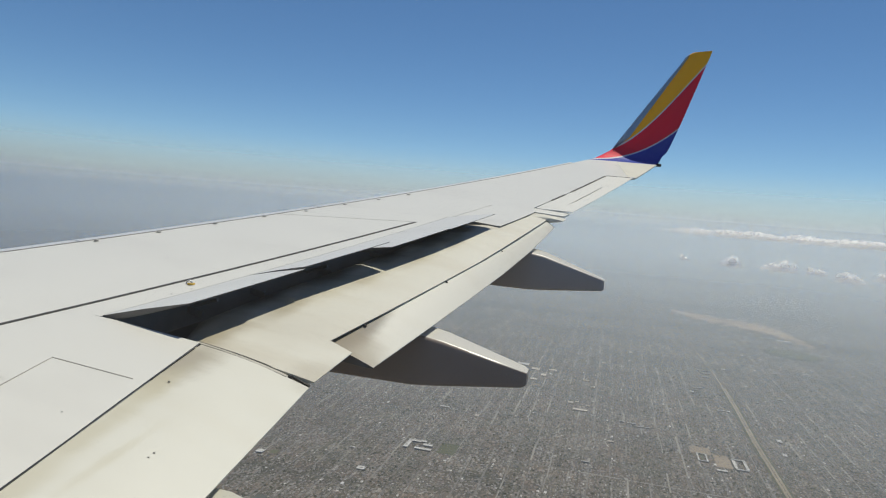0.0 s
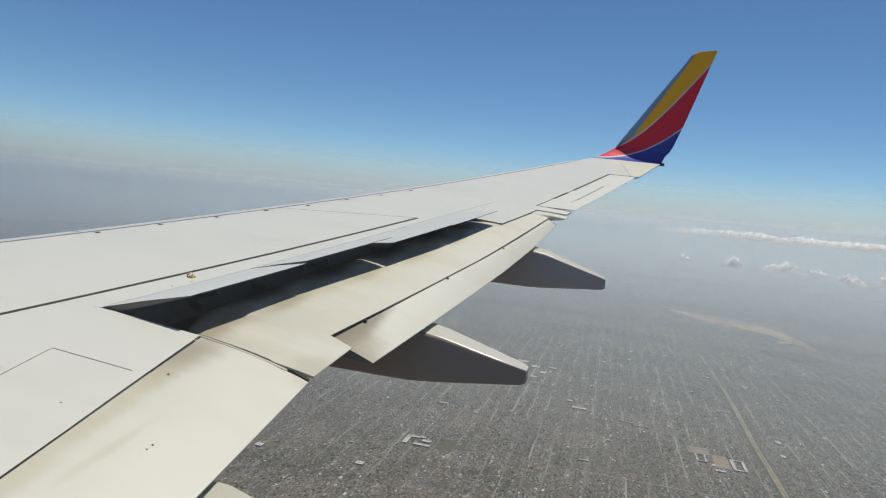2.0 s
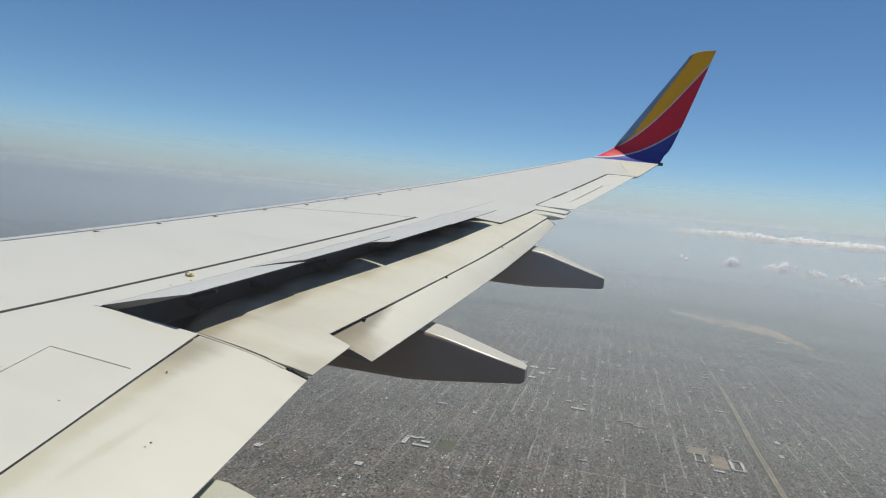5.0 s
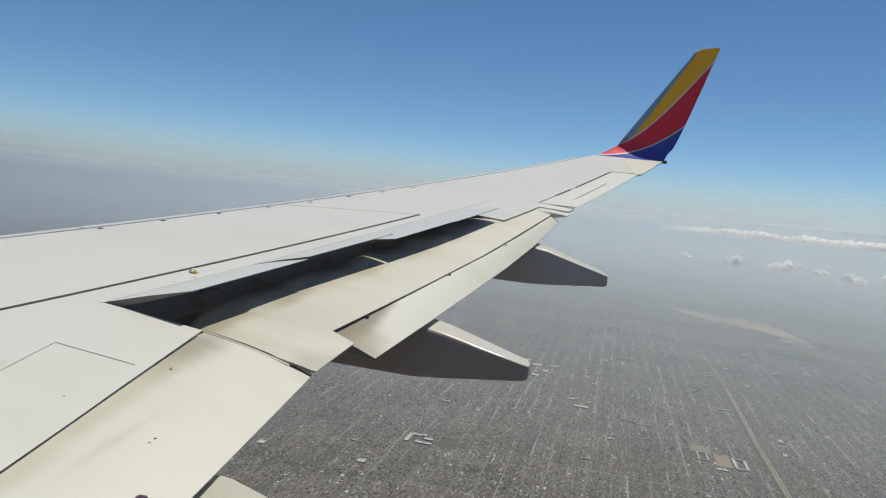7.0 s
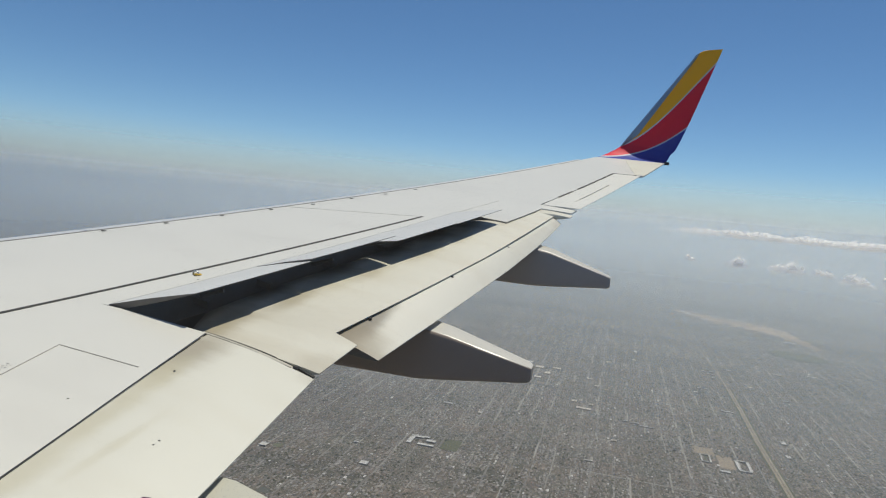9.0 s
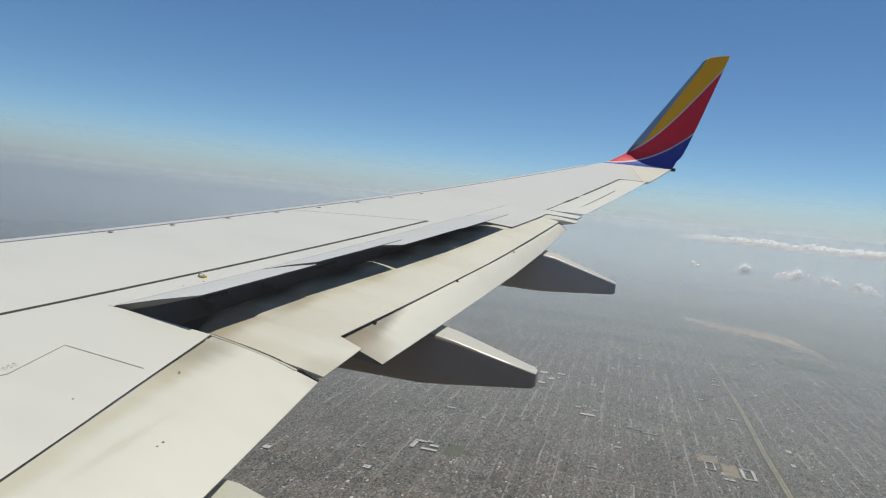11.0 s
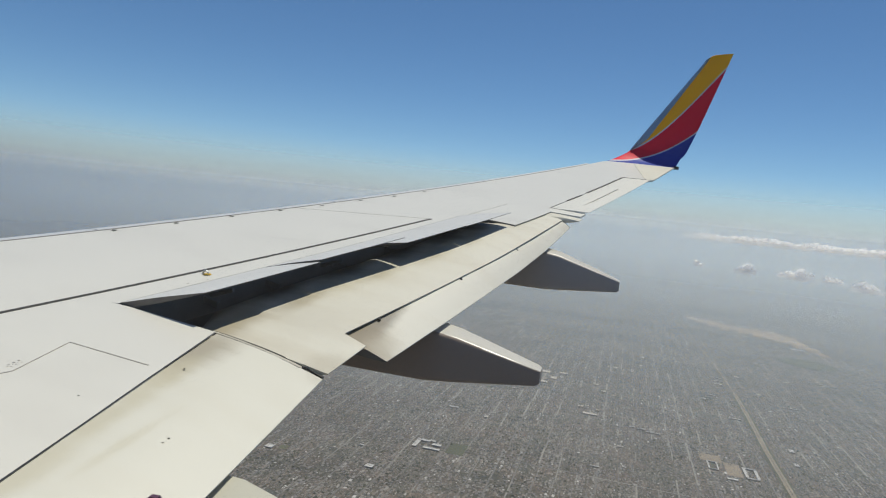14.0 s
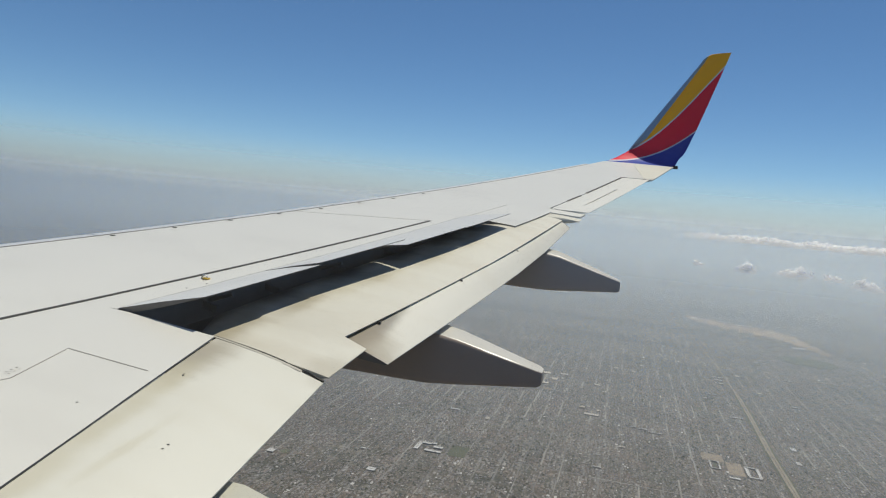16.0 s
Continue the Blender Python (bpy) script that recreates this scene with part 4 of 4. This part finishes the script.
DEEP = ((1, 2, 6, 5), (3, 0, 4, 7), (0, 1, 5, 8, 4), (2, 3, 7, 9, 6), (5, 6, 9, 8), (7, 4, 8, 9))
for i in range(n):
    for k, f in enumerate(LONG if turn[i] else DEEP):
        faces.append([10 * i + q for q in f])
        mats.append(1 if k < 4 else 0)
me = bpy.data.meshes.new("houses")
me.from_pydata(V.reshape(-1, 3).tolist(), [], faces)
me.materials.append(ROOF)
me.materials.append(WALL)
me.polygons.foreach_set("material_index", mats)
tagged(new("houses", me), "dense rows of small suburban houses", "houses", kind="stuff")

# street and garden trees
m = 230000
tx = rng.uniform(-1000, 1250, m)
ty = 300 + 1600 * rng.random(m) ** 1.5
keep = free(tx, ty) & (np.abs(tx) < 120 + 0.62 * ty + 60) & (np.abs((tx - 9 + PX / 2) % PX - PX / 2) > 1.1)
tx, ty = tx[keep], ty[keep]
patch = np.sin(tx / 41 + 1.3 * np.sin(ty / 67)) * np.sin(ty / 53 + 1.1 * np.sin(tx / 38)) + 0.6 * np.sin(tx / 17 + ty / 29)
clump = np.sin(tx / 3.1 + 2.0 * np.sin(ty / 11)) + np.sin(ty / 5.3 + 2.0 * np.sin(tx / 7.7)) + np.sin((tx + ty) / 4.4)
lane = np.abs((tx - 9) % PX - PX / 2)
patch = patch + 0.9 * (0.5 - block[np.clip(((tx - 9) // PX).astype(int) + 150, 0, 399), np.clip(((ty - 215) // PY).astype(int), 0, 119)])
line = np.where((lane > 5.6) & (lane < 7.0), 0.45, 0) + np.where(lane < 0.9, 0.4, 0)
keep = (rng.random(len(tx)) < np.interp(ty, (1000, 1900), (1.0, 0.3))) & (rng.random(len(tx)) < line + np.clip(0.27 + 0.55 * patch + 0.38 * clump, 0.05, 1))
wood = rng.random((2600, 2))
tx = np.concatenate([tx[keep], 346 + 50 * np.sqrt(wood[:, 0]) * np.cos(6.283 * wood[:, 1])])
ty = np.concatenate([ty[keep], 1315 + 44 * np.sqrt(wood[:, 0]) * np.sin(6.283 * wood[:, 1])])
for k in range(26):
    gx, gy, size = rng.uniform(-330, 330), 470 + 700 * rng.random() ** 1.4, rng.uniform(4, 11)
    grove = rng.random((int(5 * size), 2))
    gx, gy = gx + size * np.sqrt(grove[:, 0]) * np.cos(6.283 * grove[:, 1]), gy + 2.2 * size * np.sqrt(grove[:, 0]) * np.sin(6.283 * grove[:, 1])
    open_ground = free(gx, gy)
    tx, ty = np.concatenate([tx, gx[open_ground]]), np.concatenate([ty, gy[open_ground]])
m = len(tx)
r = 0.34 + 1.5 * rng.random(m) ** 2.4
T = np.zeros((m, 7, 3))
for k in range(5):
    a = 2 * np.pi * k / 5 + rng.random(m)
    rr = r * rng.uniform(0.7, 1.25, m)
    T[:, k] = np.stack([tx + rr * np.cos(a), ty + rr * np.sin(a), GROUND + 0.1 + r * rng.uniform(0.02, 0.2, m)], 1)
T[:, 5] = np.stack([tx + rng.normal(0, 0.2, m), ty + rng.normal(0, 0.2, m), GROUND + 0.2 + r * rng.uniform(0.3, 0.65, m)], 1)
T[:, 6] = np.stack([tx, ty, np.full(m, GROUND)], 1)
base = 7 * np.arange(m)[:, None, None]
F = np.array([(k, (k + 1) % 5, 5) for k in range(5)] + [((k + 1) % 5, k, 6) for k in range(5)])[None]
me = bpy.data.meshes.new("trees")
me.from_pydata(T.reshape(-1, 3).tolist(), [], (base + F).reshape(-1, 3).tolist())
me.materials.append(LEAF)
tagged(new("trees", me), "dark green street and garden trees", "trees", kind="stuff")

# ---- haze over the city: upright veils, each denser aloft than at the ground ----


def ranged(tree, source, a, b, lo, hi):
    n = tree.nodes.new("ShaderNodeMapRange")
    n.interpolation_type = "SMOOTHSTEP"
    for key, value in (("From Min", a), ("From Max", b), ("To Min", lo), ("To Max", hi)):
        n.inputs[key].default_value = value
    tree.links.new(source, n.inputs["Value"])
    return n.outputs[0]


def times(tree, a, b):
    n = tree.nodes.new("ShaderNodeMath")
    n.operation = "MULTIPLY"
    tree.links.new(a, n.inputs[0])
    tree.links.new(b, n.inputs[1])
    return n.outputs[0]


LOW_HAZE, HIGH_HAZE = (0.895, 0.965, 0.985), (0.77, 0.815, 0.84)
scene.cycles.transparent_max_bounces = 64


def veil(radius, amount, above, tone, lean=0.0):
    """A ring sheet standing in for thin haze round the place, clear at the ground and again above the layer."""
    m = bpy.data.materials.new("haze")
    m.use_nodes = True
    tree = m.node_tree
    tree.nodes.clear()
    out = tree.nodes.new("ShaderNodeOutputMaterial")
    diff = tree.nodes.new("ShaderNodeBsdfDiffuse")
    tran = tree.nodes.new("ShaderNodeBsdfTranslucent")
    diff.inputs["Color"].default_value = tran.inputs["Color"].default_value = (*tone, 1)
    both = tree.nodes.new("ShaderNodeMixShader")
    both.inputs[0].default_value = 0.75
    clear = tree.nodes.new("ShaderNodeBsdfTransparent")
    mix = tree.nodes.new("ShaderNodeMixShader")
    tc = tree.nodes.new("ShaderNodeTexCoord")
    sep = tree.nodes.new("ShaderNodeSeparateXYZ")
    tree.links.new(tc.outputs["Object"], sep.inputs[0])
    ns = tree.nodes.new("ShaderNodeTexNoise")
    ns.inputs["Scale"].default_value = 3.0 / radius
    ns.inputs["Detail"].default_value = 3
    tree.links.new(tc.outputs["Object"], ns.inputs["Vector"])
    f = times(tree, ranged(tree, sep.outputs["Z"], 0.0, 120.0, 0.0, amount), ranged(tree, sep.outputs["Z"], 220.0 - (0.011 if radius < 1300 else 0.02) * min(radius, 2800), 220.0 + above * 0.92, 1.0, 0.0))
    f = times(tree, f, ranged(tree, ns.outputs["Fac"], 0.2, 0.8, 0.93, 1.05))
    tree.links.new(f, mix.inputs["Fac"])
    tree.links.new(diff.outputs[0], both.inputs[1])
    tree.links.new(tran.outputs[0], both.inputs[2])
    tree.links.new(clear.outputs[0], mix.inputs[1])
    tree.links.new(both.outputs[0], mix.inputs[2])
    tree.links.new(mix.outputs[0], out.inputs["Surface"])
    bm = bmesh.new()
    hs = [0, 30, 60, 90, 120, 160, 200, 220] + [220 + above * k / 6 for k in range(1, 7)]
    loft(bm, [[((radius - lean * h) * math.cos(2 * math.pi * k / 128), (radius - lean * h) * math.sin(2 * math.pi * k / 128), h) for k in range(128)] for h in hs], cap=False)
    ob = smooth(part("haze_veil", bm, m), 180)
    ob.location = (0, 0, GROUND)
    return tagged(ob, "translucent ring sheet standing in for smog towards the horizon", "haze", kind="structure")


# Far rings lean inward to catch more sun and brighten the horizon.
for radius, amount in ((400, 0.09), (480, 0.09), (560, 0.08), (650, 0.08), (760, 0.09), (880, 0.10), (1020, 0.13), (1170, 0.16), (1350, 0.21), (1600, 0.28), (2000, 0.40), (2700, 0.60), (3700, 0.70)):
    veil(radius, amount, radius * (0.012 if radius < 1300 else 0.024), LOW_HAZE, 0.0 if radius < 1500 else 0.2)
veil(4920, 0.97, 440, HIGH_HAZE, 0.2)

# ---- clouds placed to fit the camera's view, inside the nearest haze ring: many nested thin shells, so that the rims fade ----
CLOUD = bpy.data.materials.new("cloud_white")
CLOUD.use_nodes = True
nt = CLOUD.node_tree
nt.nodes.clear()
out = nt.nodes.new("ShaderNodeOutputMaterial")
mist = nt.nodes.new("ShaderNodeBsdfDiffuse")
mist.inputs["Color"].default_value = (1.0, 1.0, 1.0, 1)
lit = nt.nodes.new("ShaderNodeBsdfTranslucent")
lit.inputs["Color"].default_value = (1.0, 1.0, 1.0, 1)
both = nt.nodes.new("ShaderNodeMixShader")
both.inputs[0].default_value = 0.5
clear = nt.nodes.new("ShaderNodeBsdfTransparent")
mix = nt.nodes.new("ShaderNodeMixShader")
tc = nt.nodes.new("ShaderNodeTexCoord")
thin = nt.nodes.new("ShaderNodeTexNoise")
thin.inputs["Scale"].default_value = 0.28
thin.inputs["Detail"].default_value = 5
nt.links.new(tc.outputs["Object"], thin.inputs["Vector"])
sep = nt.nodes.new("ShaderNodeSeparateXYZ")
nt.links.new(tc.outputs["Generated"], sep.inputs[0])
body = times(nt, ranged(nt, thin.outputs["Fac"], 0.34, 0.60, 0.01, 0.34), ranged(nt, sep.outputs["Z"], 0.05, 0.75, 0.0, 1.0))
ends = times(nt, ranged(nt, sep.outputs["X"], 0.0, 0.3, 0.0, 1.0), ranged(nt, sep.outputs["X"], 0.7, 1.0, 1.0, 0.0))
nt.links.new(times(nt, body, ends), mix.inputs["Fac"])
nt.links.new(mist.outputs[0], both.inputs[1])
nt.links.new(lit.outputs[0], both.inputs[2])
nt.links.new(clear.outputs[0], mix.inputs[1])
nt.links.new(both.outputs[0], mix.inputs[2])
nt.links.new(mix.outputs[0], out.inputs["Surface"])


def cloud(x, y, z, sx, sy, sz, heads, label, along=40, spread=1.0):
    """A flat-based heap: one domed sheet whose top swells into heads."""
    bm = bmesh.new()
    nu, nv = along, 16
    bumps = [(rng.uniform(-0.6, 0.6) if spread == 1 else rng.uniform(-0.9, 0.9), rng.uniform(-0.5, 0.5), rng.uniform(0.18, 0.4), rng.uniform(0.4, 1.0)) for k in range(heads)]
    for shell in range(13):
        grow = 1.25 - 0.085 * shell
        grid = []
        for i in range(nu + 1):
            row = []
            for j in range(nv + 1):
                u, v = 2 * i / nu - 1, 2 * j / nv - 1
                h = 0.35 * max(0, 1 - u * u) * max(0, 1 - v * v)
                for bu, bv, br, bh in bumps:
                    h += bh * 0.5 * math.exp(-(((u - bu) / spread) ** 2 + (v - bv) ** 2) / br ** 2) * (1 - v * v) * (1 - u * u)
                p = Vector((u * sx * (grow if spread == 1 else 1), v * sy * grow, min(h, 0.7 + 0.2 * h) * sz * grow))
                p += Vector(noise.noise_vector(p * (0.9 / sz) + Vector((0, 0, 0.25 * shell)))) * sz * 0.2 * min(1, 3 * h)
                row.append(bm.verts.new(p))
            grid.append(row)
        for i in range(nu):
            for j in range(nv):
                bm.faces.new((grid[i][j], grid[i + 1][j], grid[i + 1][j + 1], grid[i][j + 1]))
    ob = smooth(part("cloud", bm, CLOUD), 180)
    ob.location = (x, y, z)
    return tagged(ob, label, "cloud", "clouds over the haze")


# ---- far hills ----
# Blue-grey base colour with the haze of distance painted in.
HILL = material("hazed_hill", (0.44, 0.50, 0.55), 1.0, vary=0.15, scale=0.004)
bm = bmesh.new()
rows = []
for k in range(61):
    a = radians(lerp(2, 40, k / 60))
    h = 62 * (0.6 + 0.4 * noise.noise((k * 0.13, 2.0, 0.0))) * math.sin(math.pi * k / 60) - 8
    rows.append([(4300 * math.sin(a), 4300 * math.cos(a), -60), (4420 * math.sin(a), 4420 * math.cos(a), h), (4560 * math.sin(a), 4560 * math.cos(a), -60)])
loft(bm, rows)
tagged(part("far_hills", bm, HILL), "ridge of far hills with haze painted in as blue-grey", "hills", kind="structure")


cloud(40.1, 300, -14.0, 3.4, 4, 2.4, 4, "thin white cumulus puff")
cloud(56.5, 298, -15.6, 7.5, 6, 4.4, 7, "small white cumulus puff")
cloud(75.5, 294, -15.6, 9.5, 6.5, 5.0, 9, "small white cumulus puff")
cloud(88.5, 291, -14.6, 7, 5, 3.0, 5, "thin white cumulus puff")
cloud(100.3, 288, -17.2, 8.5, 6.5, 4.8, 7, "small white cumulus puff")
cloud(111, 284, -15.2, 7.5, 5, 4.2, 6, "small white cumulus puff")
bank = cloud(0, 0, 0, 108, 13, 3.9, 80, "long low white cloud bank", 200, 0.22)
bank.matrix_world = pose(119, 370, -4.3, 0, 0, -13)
